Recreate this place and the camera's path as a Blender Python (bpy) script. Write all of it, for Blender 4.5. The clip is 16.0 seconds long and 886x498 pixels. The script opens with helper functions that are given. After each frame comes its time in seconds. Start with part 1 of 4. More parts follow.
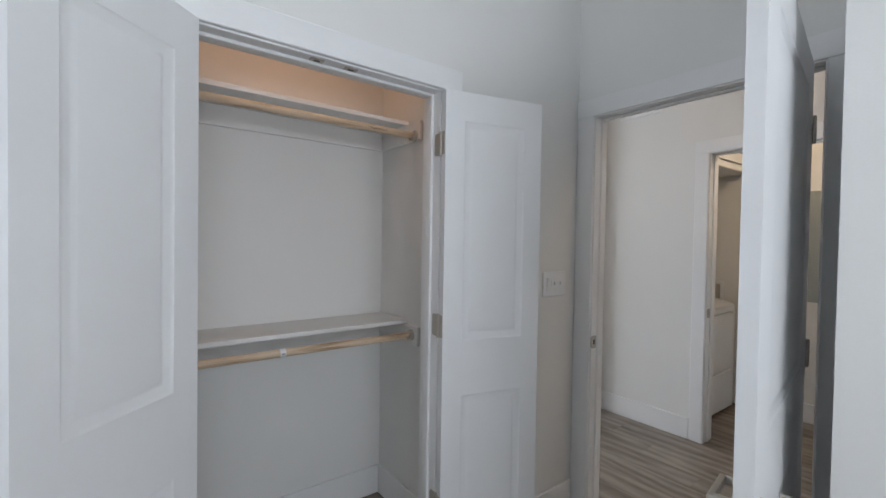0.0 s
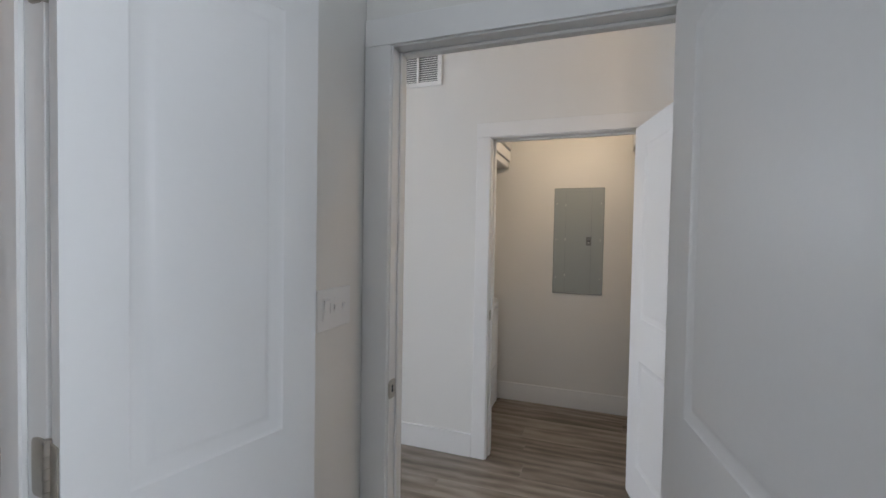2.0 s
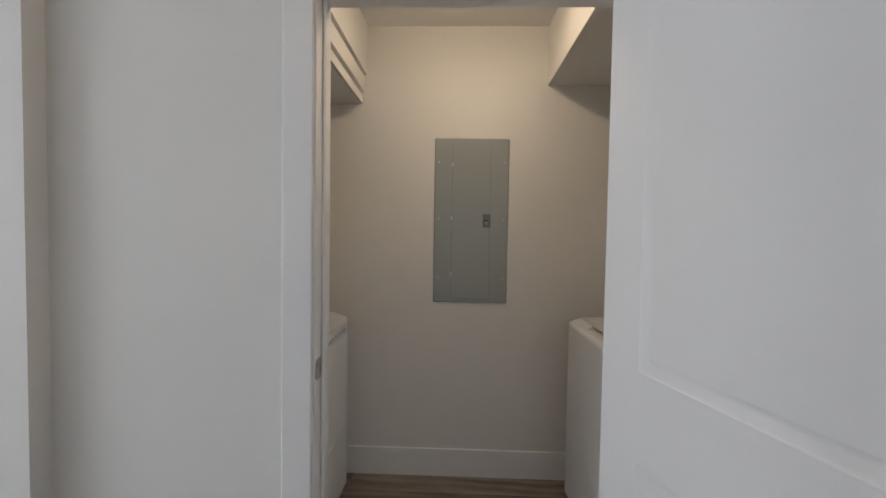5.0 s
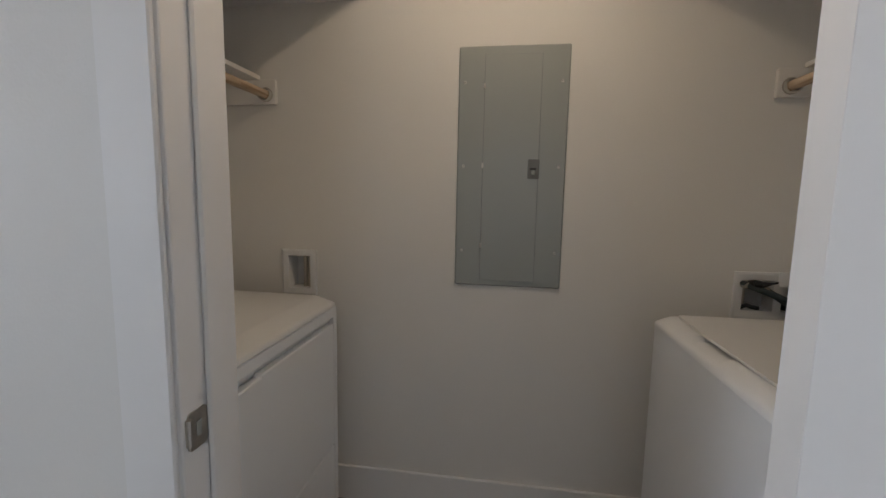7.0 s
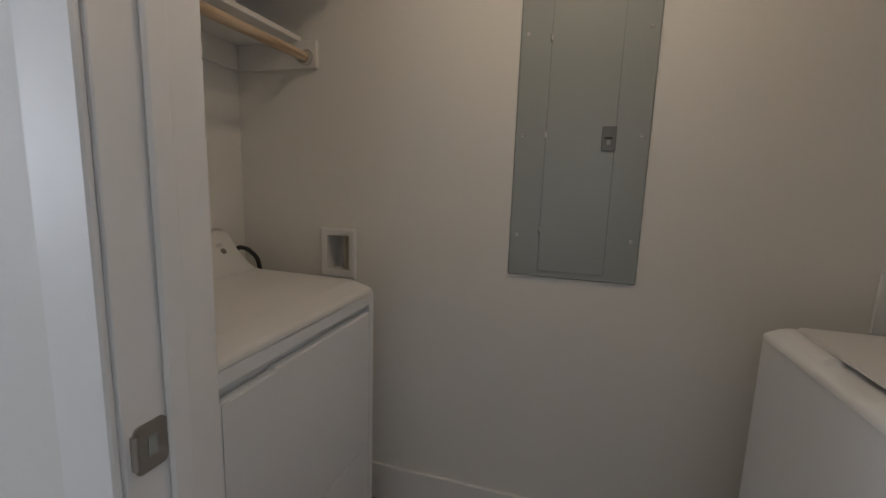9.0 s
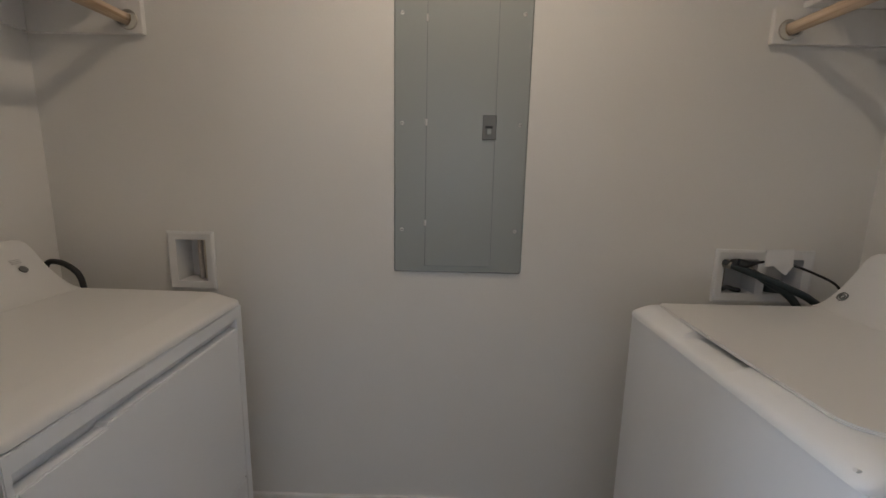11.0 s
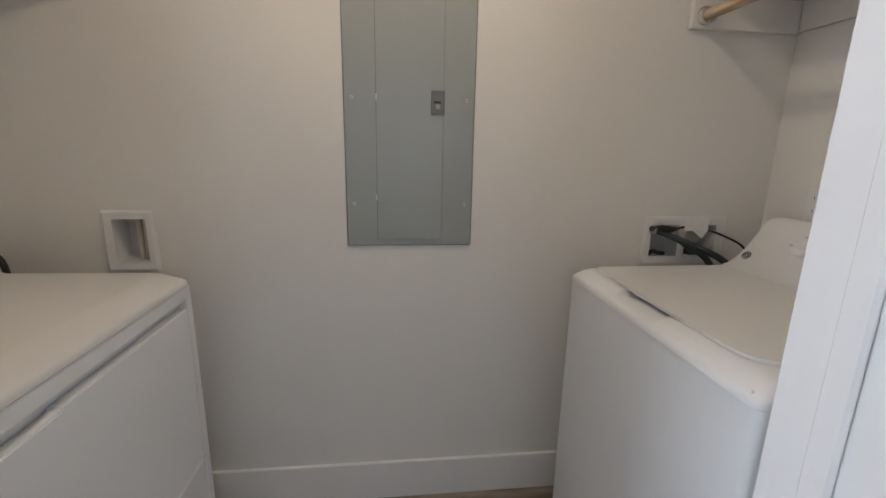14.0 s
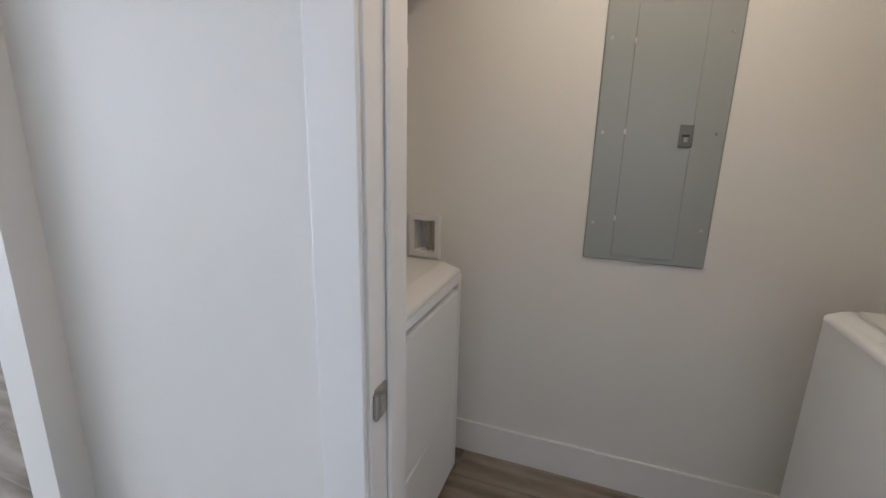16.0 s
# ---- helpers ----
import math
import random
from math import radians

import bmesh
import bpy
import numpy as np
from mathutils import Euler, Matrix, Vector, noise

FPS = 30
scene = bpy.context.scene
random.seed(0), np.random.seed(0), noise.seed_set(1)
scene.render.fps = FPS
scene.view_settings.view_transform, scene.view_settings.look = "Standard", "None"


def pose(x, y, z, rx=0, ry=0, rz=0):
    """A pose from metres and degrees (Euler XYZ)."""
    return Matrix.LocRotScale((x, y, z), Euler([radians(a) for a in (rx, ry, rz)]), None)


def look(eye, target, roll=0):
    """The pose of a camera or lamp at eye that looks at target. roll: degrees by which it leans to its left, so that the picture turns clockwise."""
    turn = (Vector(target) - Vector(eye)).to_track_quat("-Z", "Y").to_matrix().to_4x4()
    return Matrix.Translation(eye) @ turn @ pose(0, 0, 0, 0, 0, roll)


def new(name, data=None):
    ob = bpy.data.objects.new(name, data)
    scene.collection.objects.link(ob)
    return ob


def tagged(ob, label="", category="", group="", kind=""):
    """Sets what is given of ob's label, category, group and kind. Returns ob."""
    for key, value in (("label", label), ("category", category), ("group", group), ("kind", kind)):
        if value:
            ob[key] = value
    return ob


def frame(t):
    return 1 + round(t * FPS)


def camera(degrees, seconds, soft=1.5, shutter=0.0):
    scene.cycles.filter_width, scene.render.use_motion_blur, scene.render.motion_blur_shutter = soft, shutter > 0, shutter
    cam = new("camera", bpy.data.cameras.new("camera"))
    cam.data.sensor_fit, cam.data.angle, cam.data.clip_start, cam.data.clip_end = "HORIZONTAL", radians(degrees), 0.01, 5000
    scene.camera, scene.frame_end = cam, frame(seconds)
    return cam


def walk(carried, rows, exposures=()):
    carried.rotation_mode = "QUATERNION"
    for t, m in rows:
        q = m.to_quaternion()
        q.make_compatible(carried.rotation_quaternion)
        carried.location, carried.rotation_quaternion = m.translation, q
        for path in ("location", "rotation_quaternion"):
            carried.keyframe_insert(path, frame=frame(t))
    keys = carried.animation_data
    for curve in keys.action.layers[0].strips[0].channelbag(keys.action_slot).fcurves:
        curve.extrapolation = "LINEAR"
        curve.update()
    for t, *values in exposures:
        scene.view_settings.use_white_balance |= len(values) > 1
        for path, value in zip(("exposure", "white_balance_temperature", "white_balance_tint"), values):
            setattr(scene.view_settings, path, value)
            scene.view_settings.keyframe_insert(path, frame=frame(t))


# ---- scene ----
cam = camera(91.4, 16.0)
PATH = [
    (0, (-0.207, 0.005, 1.414), (1.007, 1.594, 1.375), 0.9),
    (0.5, (-0.136, 0.196, 1.427), (1.319, 1.568, 1.382), 1.0),
    (1, (0.019, 0.349, 1.427), (1.67, 1.477, 1.375), 0.9),
    (1.5, (0.223, 0.491, 1.419), (2.013, 1.383, 1.367), 0.9),
    (2, (0.439, 0.64, 1.426), (2.32, 1.317, 1.371), 1.0),
    (2.5, (0.653, 0.745, 1.412), (2.598, 1.206, 1.361), 1.0),
    (3, (0.902, 0.813, 1.409), (2.882, 1.091, 1.352), 0.9),
    (3.5, (1.142, 0.851, 1.386), (3.132, 1.037, 1.326), 0.8),
    (4, (1.374, 0.894, 1.371), (3.369, 1.024, 1.31), 0.9),
    (4.5, (1.604, 0.882, 1.352), (3.601, 0.969, 1.285), 0.8),
    (4.7, (1.71, 0.877, 1.348), (3.707, 0.948, 1.28), 0.8),
    (6.8, (2.529, 0.819, 1.311), (4.505, 1.026, 1.086), 1.1),
    (7, (2.558, 0.803, 1.306), (4.522, 1.097, 1.066), 1.1),
    (7.5, (2.62, 0.804, 1.29), (4.548, 1.263, 1.021), 1.4),
    (8, (2.672, 0.8, 1.285), (4.563, 1.373, 0.975), 1.4),
    (8.2, (2.692, 0.783, 1.281), (4.567, 1.4, 0.959), 1.4),
    (10.3, (2.874, 0.833, 1.26), (4.824, 1.128, 0.931), 1.7),
    (10.5, (2.877, 0.821, 1.275), (4.833, 1.049, 0.927), 1.3),
    (11, (2.879, 0.828, 1.287), (4.846, 0.859, 0.927), 1.2),
    (11.5, (2.883, 0.818, 1.298), (4.843, 0.693, 0.922), 1.1),
    (12, (2.877, 0.816, 1.295), (4.824, 0.566, 0.913), 1.0),
    (12.5, (2.861, 0.829, 1.294), (4.796, 0.517, 0.893), 1.0),
    (13, (2.864, 0.863, 1.281), (4.792, 0.539, 0.858), 1.0),
    (13.5, (2.865, 0.862, 1.29), (4.786, 0.548, 0.83), 1.1),
    (14, (2.832, 0.854, 1.281), (4.767, 0.63, 0.824), 1.1),
    (14.5, (2.78, 0.849, 1.301), (4.72, 0.803, 0.818), 1.3),
    (15, (2.713, 0.841, 1.321), (4.645, 1.023, 0.839), 1.3),
    (15.5, (2.643, 0.882, 1.346), (4.539, 1.293, 0.862), 1.6),
    (16, (2.551, 0.96, 1.371), (4.378, 1.621, 0.896), 1.4),
]
EXPOSURES = [(0, 0.0, 6620, 10), (1.5, 0.0, 6600, 10), (3, 0.10, 6480, 10), (3.5, 0.10, 6500, 10), (4.5, -0.09, 6720, 10), (7, -0.26, 6480, 10), (8, -0.30, 6480, 10), (10.5, -0.42, 6330, 10), (11, 0.08, 6230, 10),
             (12.5, 0.42, 6200, 10), (14.5, 0.45, 6150, 10), (15.5, 0.43, 6180, 10), (16, 0.40, 6200, 10)]
walk(cam, [(t, look(eye, target, roll)) for t, eye, target, roll in PATH], EXPOSURES)

# ---- light ----
world = bpy.data.worlds.new("world")
scene.world = world
world.use_nodes = True
wn = world.node_tree.nodes
sky = wn.new("ShaderNodeTexSky")
sky.sky_type, sky.sun_disc = "NISHITA", False
sky.sun_elevation, sky.sun_rotation = radians(40), radians(200)
wn["Background"].inputs[1].default_value = 0.12
world.node_tree.links.new(sky.outputs[0], wn["Background"].inputs[0])

sun_data = bpy.data.lights.new("sun", "SUN")
sun_data.energy, sun_data.angle, sun_data.color = 2.0, radians(0.5), (1, 0.95, 0.88)
sun = new("sun", sun_data)
sun.matrix_world = look((0, 0, 20), (0.9, 2.4, 17.0))


def area(name, eye, target, w, h, power, color):
    data = bpy.data.lights.new(name, "AREA")
    data.shape, data.size, data.size_y, data.energy, data.color = "RECTANGLE", w, h, power, color
    ob = new(name, data)
    ob.matrix_world = look(eye, target)
    return ob


def bulb(name, place, radius, power, color):
    data = bpy.data.lights.new(name, "POINT")
    data.shadow_soft_size, data.energy, data.color = radius, power, color
    ob = new(name, data)
    ob.location = place
    return ob


DAY, COOL, WARM = (0.795, 0.882, 1.0), (0.83, 0.895, 1.0), (1.0, 0.78, 0.56)
area("bedroom_window_daylight", (-3.18, 0.48, 1.45), (0, 0.50, 2.9), 1.55, 1.4, 16, DAY)
area("bedroom_south_window_daylight", (-0.3, -2.48, 1.45), (-0.3, 0, 4.2), 2.1, 1.4, 60, DAY)
area("living_window_daylight", (0.9, 7.12, 1.5), (2.2, 0, 4.2), 2.3, 1.9, 142, COOL)
area("living_high_window_daylight", (6.34, 6.02, 2.16), (1.25, 0.42, 1.1), 0.75, 0.40, 50, COOL)
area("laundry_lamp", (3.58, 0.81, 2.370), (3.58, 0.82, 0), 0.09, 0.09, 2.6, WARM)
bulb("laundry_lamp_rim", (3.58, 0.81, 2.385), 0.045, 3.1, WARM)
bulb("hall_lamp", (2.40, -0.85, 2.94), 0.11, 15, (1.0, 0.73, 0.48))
bulb("closet_lamp", (0.40, 1.66, 2.50), 0.05, 1.7, (1.0, 0.60, 0.40))


# ---- materials ----
def material(name, base, rough=0.5, metal=0.0, spread=0.06, grain=(7.0, 60.0), bump=0.08, spec=0.5, coat=0.0, uneven=0.08):
    """Paint-like surface: colour varied at two scales, fine relief, uneven gloss."""
    m = bpy.data.materials.new(name)
    m.use_nodes = True
    n, l = m.node_tree.nodes, m.node_tree.links
    b = n["Principled BSDF"]
    tc = n.new("ShaderNodeTexCoord")
    n1, n2 = n.new("ShaderNodeTexNoise"), n.new("ShaderNodeTexNoise")
    for tex, s in ((n1, grain[0]), (n2, grain[1])):
        tex.inputs["Scale"].default_value, tex.inputs["Detail"].default_value = s, 4
        l.new(tc.outputs["Object"], tex.inputs["Vector"])
    mix = n.new("ShaderNodeMath")
    mix.operation = "MULTIPLY_ADD"
    l.new(n1.outputs[0], mix.inputs[0])
    mix.inputs[1].default_value = 0.7
    half = n.new("ShaderNodeMath")
    half.operation = "MULTIPLY"
    half.inputs[1].default_value = 0.3
    l.new(n2.outputs[0], half.inputs[0])
    l.new(half.outputs[0], mix.inputs[2])
    ramp = n.new("ShaderNodeValToRGB")
    ramp.color_ramp.elements[0].position, ramp.color_ramp.elements[1].position = 0.3, 0.7
    ramp.color_ramp.elements[0].color = (*[c * (1 - spread) for c in base], 1)
    ramp.color_ramp.elements[1].color = (*[min(1, c * (1 + spread)) for c in base], 1)
    l.new(mix.outputs[0], ramp.inputs[0])
    l.new(ramp.outputs[0], b.inputs["Base Color"])
    rr = n.new("ShaderNodeMapRange")
    rr.inputs[3].default_value, rr.inputs[4].default_value = max(0.02, rough - uneven), min(1, rough + uneven)
    l.new(n1.outputs[0], rr.inputs[0])
    l.new(rr.outputs[0], b.inputs["Roughness"])
    b.inputs["Metallic"].default_value = metal
    b.inputs["Specular IOR Level"].default_value = spec
    b.inputs["Coat Weight"].default_value = coat
    if bump:
        bp = n.new("ShaderNodeBump")
        bp.inputs["Strength"].default_value, bp.inputs["Distance"].default_value = bump, 0.004
        l.new(n2.outputs[0], bp.inputs["Height"])
        l.new(bp.outputs[0], b.inputs["Normal"])
    return m


WALL = material("wall_paint", (0.785, 0.780, 0.762), 0.62, spread=0.02, grain=(1.2, 160), bump=0.10, spec=0.3)
CEIL = material("ceiling_paint", (0.85, 0.84, 0.83), 0.8, spread=0.02, grain=(1.5, 120), bump=0.12, spec=0.2)
TRIM = material("trim_paint", (0.82, 0.82, 0.82), 0.46, spread=0.015, grain=(3, 40), bump=0.03)
DOOR = material("door_paint", (0.81, 0.815, 0.82), 0.40, spread=0.015, grain=(3, 70), bump=0.05)
SHELF = material("shelf_paint", (0.79, 0.78, 0.76), 0.5, spread=0.02, grain=(4, 60), bump=0.05)
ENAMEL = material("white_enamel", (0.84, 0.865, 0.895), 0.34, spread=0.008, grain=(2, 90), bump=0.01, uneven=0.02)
# Same white enamel, greyed to paint in the dimmer light on tops and consoles.
ENAMEL_DIM = material("white_enamel_dim_light", (0.755, 0.762, 0.768), 0.30, spread=0.01, grain=(3, 220), bump=0.0, uneven=0.01)
GREY = material("grey_steel_paint", (0.33, 0.36, 0.355), 0.33, spread=0.02, grain=(3, 180), bump=0.04, uneven=0.03)
GREY_DARK = material("grey_latch_plastic", (0.17, 0.18, 0.185), 0.5, spread=0.05, bump=0.03)
NICKEL = material("satin_nickel", (0.50, 0.47, 0.43), 0.32, 1.0, spread=0.08, grain=(20, 240), bump=0.04)
ZINC = material("zinc_plated_screw", (0.66, 0.66, 0.64), 0.42, 1.0, spread=0.05, grain=(60, 400), bump=0.0)
CHROME = material("chrome", (0.76, 0.75, 0.72), 0.12, 1.0, spread=0.05, grain=(15, 120), bump=0.0)
BLACK = material("black_rubber", (0.022, 0.024, 0.027), 0.5, spread=0.15, grain=(12, 90), bump=0.05)
HOSE = material("dark_teal_hose", (0.036, 0.052, 0.058), 0.42, spread=0.2, grain=(14, 120), bump=0.06)
PLASTIC = material("white_plastic", (0.80, 0.81, 0.82), 0.35, spread=0.015, grain=(4, 90), bump=0.02)
PALE_PLASTIC = material("pale_grey_plastic", (0.60, 0.61, 0.62), 0.4, spread=0.05, grain=(6, 60), bump=0.03)
PIPE = material("cream_pipe", (0.62, 0.57, 0.49), 0.45, spread=0.06, grain=(9, 80), bump=0.03)
SLAB = material("dark_underlay", (0.045, 0.040, 0.036), 0.9, spread=0.1)
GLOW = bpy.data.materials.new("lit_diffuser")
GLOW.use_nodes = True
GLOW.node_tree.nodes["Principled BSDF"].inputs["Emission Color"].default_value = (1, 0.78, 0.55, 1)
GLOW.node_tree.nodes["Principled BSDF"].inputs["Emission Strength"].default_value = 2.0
GLASS = bpy.data.materials.new("window_glass")
GLASS.use_nodes = True
gb = GLASS.node_tree.nodes["Principled BSDF"]
gb.inputs["Transmission Weight"].default_value, gb.inputs["Roughness"].default_value, gb.inputs["IOR"].default_value = 1.0, 0.0, 1.45


def wood(name, dark, mid, pale, stretch, per_object, rough, bump, figure=0.14, tones=0.16, low=0.40):
    """Long-grained wood: streaks stretched along y, tone by piece where asked."""
    m = bpy.data.materials.new(name)
    m.use_nodes = True
    n, l = m.node_tree.nodes, m.node_tree.links
    b = n["Principled BSDF"]
    tc, info = n.new("ShaderNodeTexCoord"), n.new("ShaderNodeObjectInfo")
    shift = n.new("ShaderNodeVectorMath")
    shift.operation = "MULTIPLY_ADD"
    isl = n.new("ShaderNodeNewGeometry")
    rnd = info.outputs["Random"] if per_object else isl.outputs["Random Per Island"]
    comb = n.new("ShaderNodeCombineXYZ")
    for i in range(3):
        l.new(rnd, comb.inputs[i])
    l.new(comb.outputs[0], shift.inputs[0])
    shift.inputs[1].default_value = (17.0, 31.0, 7.0)
    l.new(tc.outputs["Object"], shift.inputs[2])
    mp = n.new("ShaderNodeMapping")
    mp.inputs["Scale"].default_value = stretch
    l.new(shift.outputs[0], mp.inputs["Vector"])
    big, fine, warp = n.new("ShaderNodeTexNoise"), n.new("ShaderNodeTexNoise"), n.new("ShaderNodeTexWave")
    big.inputs["Scale"].default_value, big.inputs["Detail"].default_value, big.inputs["Distortion"].default_value = 1.0, 5, 0.9
    fine.inputs["Scale"].default_value, fine.inputs["Detail"].default_value, fine.inputs["Distortion"].default_value = 4.2, 7, 0.4
    warp.wave_type, warp.bands_direction = "BANDS", "X"
    warp.inputs["Scale"].default_value, warp.inputs["Distortion"].default_value = 0.55, 9.0
    warp.inputs["Detail"].default_value, warp.inputs["Detail Scale"].default_value = 3, 0.8
    for tex in (big, fine, warp):
        l.new(mp.outputs[0], tex.inputs["Vector"])
    add = n.new("ShaderNodeMath")
    add.operation = "MULTIPLY_ADD"
    add.inputs[1].default_value = figure
    l.new(warp.outputs["Fac"], add.inputs[0])
    add2 = n.new("ShaderNodeMath")
    add2.operation = "MULTIPLY_ADD"
    add2.inputs[1].default_value = 0.68
    l.new(big.outputs[0], add2.inputs[0])
    f2 = n.new("ShaderNodeMath")
    f2.operation = "MULTIPLY"
    f2.inputs[1].default_value = 0.32
    l.new(fine.outputs[0], f2.inputs[0])
    l.new(f2.outputs[0], add2.inputs[2])
    l.new(add2.outputs[0], add.inputs[2])
    tone = n.new("ShaderNodeMath")
    tone.operation = "MULTIPLY_ADD"
    tone.inputs[1].default_value = tones
    l.new(rnd, tone.inputs[0])
    l.new(add.outputs[0], tone.inputs[2])
    ramp = n.new("ShaderNodeValToRGB")
    e = ramp.color_ramp.elements
    e[0].position, e[1].position = low, 0.84
    e[0].color, e[1].color = (*dark, 1), (*pale, 1)
    e.new(0.60).color = (*mid, 1)
    l.new(tone.outputs[0], ramp.inputs[0])
    l.new(ramp.outputs[0], b.inputs["Base Color"])
    rr = n.new("ShaderNodeMapRange")
    rr.inputs[3].default_value, rr.inputs[4].default_value = rough + 0.08, rough - 0.08
    l.new(fine.outputs[0], rr.inputs[0])
    l.new(rr.outputs[0], b.inputs["Roughness"])
    bp = n.new("ShaderNodeBump")
    bp.inputs["Strength"].default_value, bp.inputs["Distance"].default_value = bump, 0.003
    l.new(fine.outputs[0], bp.inputs["Height"])
    l.new(bp.outputs[0], b.inputs["Normal"])
    return m


PLANK = wood("grey_oak_plank", (0.098, 0.076, 0.060), (0.196, 0.162, 0.132), (0.352, 0.304, 0.256), (6.2, 1.5, 4), True, 0.36, 0.10, 0.17, 0.17, 0.42)
PLANK_FAR = wood("grey_oak_plank_far", (0.098, 0.076, 0.060), (0.196, 0.162, 0.132), (0.352, 0.304, 0.256), (6.2, 1.5, 4), False, 0.36, 0.10, 0.17, 0.17, 0.42)
PRINT = material("brown_ink", (0.24, 0.16, 0.10), 0.6, spread=0.3, grain=(40, 300), bump=0.0)
ROD = wood("pine_rod", (0.34, 0.23, 0.14), (0.57, 0.43, 0.30), (0.68, 0.55, 0.41), (1.6, 75, 75), True, 0.48, 0.08, 0.20, 0.10, 0.44)


# ---- mesh helpers ----
def box(bm, x0, x1, y0, y1, z0, z1, bevel=0.0, seg=1):
    """A box, with its edges rounded where bevel is given."""
    vs = [bm.verts.new((x, y, z)) for x in (x0, x1) for y in (y0, y1) for z in (z0, z1)]
    quads = [(0, 1, 3, 2), (4, 6, 7, 5), (0, 4, 5, 1), (2, 3, 7, 6), (0, 2, 6, 4), (1, 5, 7, 3)]
    fs = [bm.faces.new([vs[i] for i in q]) for q in quads]
    if bevel:
        bmesh.ops.bevel(bm, geom=list({e for f in fs for e in f.edges}), offset=bevel, segments=seg, affect="EDGES", profile=0.5)


def rod(bm, a, b, r, n=20, r2=None):
    """A closed cylinder (or cone) from a to b."""
    a, b = Vector(a), Vector(b)
    q = (b - a).to_track_quat("Z", "Y")
    rings = []
    for p, rad in ((a, r), (b, r if r2 is None else r2)):
        rings.append([bm.verts.new(p + q @ Vector((rad * math.cos(i * 2 * math.pi / n), rad * math.sin(i * 2 * math.pi / n), 0))) for i in range(n)])
    for i in range(n):
        j = (i + 1) % n
        bm.faces.new((rings[0][i], rings[0][j], rings[1][j], rings[1][i])).smooth = True
    bm.faces.new(rings[0][::-1])
    bm.faces.new(rings[1])


def tube(bm, pts, r, n=12, steps=8):
    """A round tube along a smooth line through the points."""
    pts = [Vector(p) for p in pts]
    line = []
    for i in range(len(pts) - 1):
        p0, p1, p2, p3 = pts[max(i - 1, 0)], pts[i], pts[i + 1], pts[min(i + 2, len(pts) - 1)]
        for s in range(steps):
            u = s / steps
            line.append(0.5 * (2 * p1 + (p2 - p0) * u + (2 * p0 - 5 * p1 + 4 * p2 - p3) * u * u + (3 * p1 - p0 - 3 * p2 + p3) * u ** 3))
    line.append(pts[-1])
    rings = []
    side = Vector((0.3, 0.2, 0.93))
    for i, p in enumerate(line):
        d = (line[min(i + 1, len(line) - 1)] - line[max(i - 1, 0)]).normalized()
        side = (side - d * side.dot(d)).normalized()
        up = d.cross(side)
        rings.append([bm.verts.new(p + r * (side * math.cos(k * 2 * math.pi / n) + up * math.sin(k * 2 * math.pi / n))) for k in range(n)])
    for a, b in zip(rings, rings[1:]):
        for k in range(n):
            bm.faces.new((a[k], a[(k + 1) % n], b[(k + 1) % n], b[k])).smooth = True
    bm.faces.new(rings[0][::-1])
    bm.faces.new(rings[-1])


def prism(bm, profile, axis, a, b, smooth=False):
    """A profile of (u, v) pairs drawn out along an axis from a to b."""
    def put(u, v, w):
        return {"x": (w, u, v), "y": (u, w, v), "z": (u, v, w)}[axis]
    r0 = [bm.verts.new(put(u, v, a)) for u, v in profile]
    r1 = [bm.verts.new(put(u, v, b)) for u, v in profile]
    n = len(profile)
    fs = []
    for i in range(n):
        j = (i + 1) % n
        f = bm.faces.new((r0[i], r0[j], r1[j], r1[i]))
        f.smooth = smooth
        fs.append(f)
    fs += [bm.faces.new(r0[::-1]), bm.faces.new(r1)]
    bmesh.ops.recalc_face_normals(bm, faces=fs)


def rounded(a0, a1, b0, b1, r, n=5):
    """The outline of a rectangle with rounded corners."""
    out = []
    for ca, cb, s0 in ((a1 - r, b1 - r, 0), (a0 + r, b1 - r, 90), (a0 + r, b0 + r, 180), (a1 - r, b0 + r, 270)):
        out += [(ca + r * math.cos(radians(s0 + 90 * i / n)), cb + r * math.sin(radians(s0 + 90 * i / n))) for i in range(n + 1)]
    return out


def dome(bm, c, r, h, n=32, rings=8):
    """A shallow bowl hanging below c."""
    rows = []
    for k in range(rings):
        a = k / rings * math.pi / 2
        rows.append([bm.verts.new((c[0] + r * math.cos(a) * math.cos(i * 2 * math.pi / n), c[1] + r * math.cos(a) * math.sin(i * 2 * math.pi / n), c[2] - h * math.sin(a))) for i in range(n)])
    tip = bm.verts.new((c[0], c[1], c[2] - h))
    for a, b in zip(rows, rows[1:]):
        for i in range(n):
            bm.faces.new((a[i], b[i], b[(i + 1) % n], a[(i + 1) % n])).smooth = True
    for i in range(n):
        bm.faces.new((rows[-1][i], tip, rows[-1][(i + 1) % n])).smooth = True


def mesh_of(name, bm, mat, smooth=True):
    bmesh.ops.recalc_face_normals(bm, faces=bm.faces[:])
    for f in bm.faces:
        f.smooth = smooth
    me = bpy.data.meshes.new(name)
    bm.to_mesh(me)
    bm.free()
    me.set_sharp_from_angle(angle=radians(32))
    me.materials.append(mat)
    return me


def thing(name, m, label, category, group="", kind=""):
    """An Empty at the thing's base, which carries its parts."""
    ob = new(name)
    ob.empty_display_size = 0.05
    ob.matrix_world = m
    return tagged(ob, label, category, group, kind)


def part(name, bm, mat, parent, label="", kind="", smooth=True):
    ob = new(name, mesh_of(name, bm, mat, smooth))
    ob.parent = parent
    return tagged(ob, label, kind=kind)


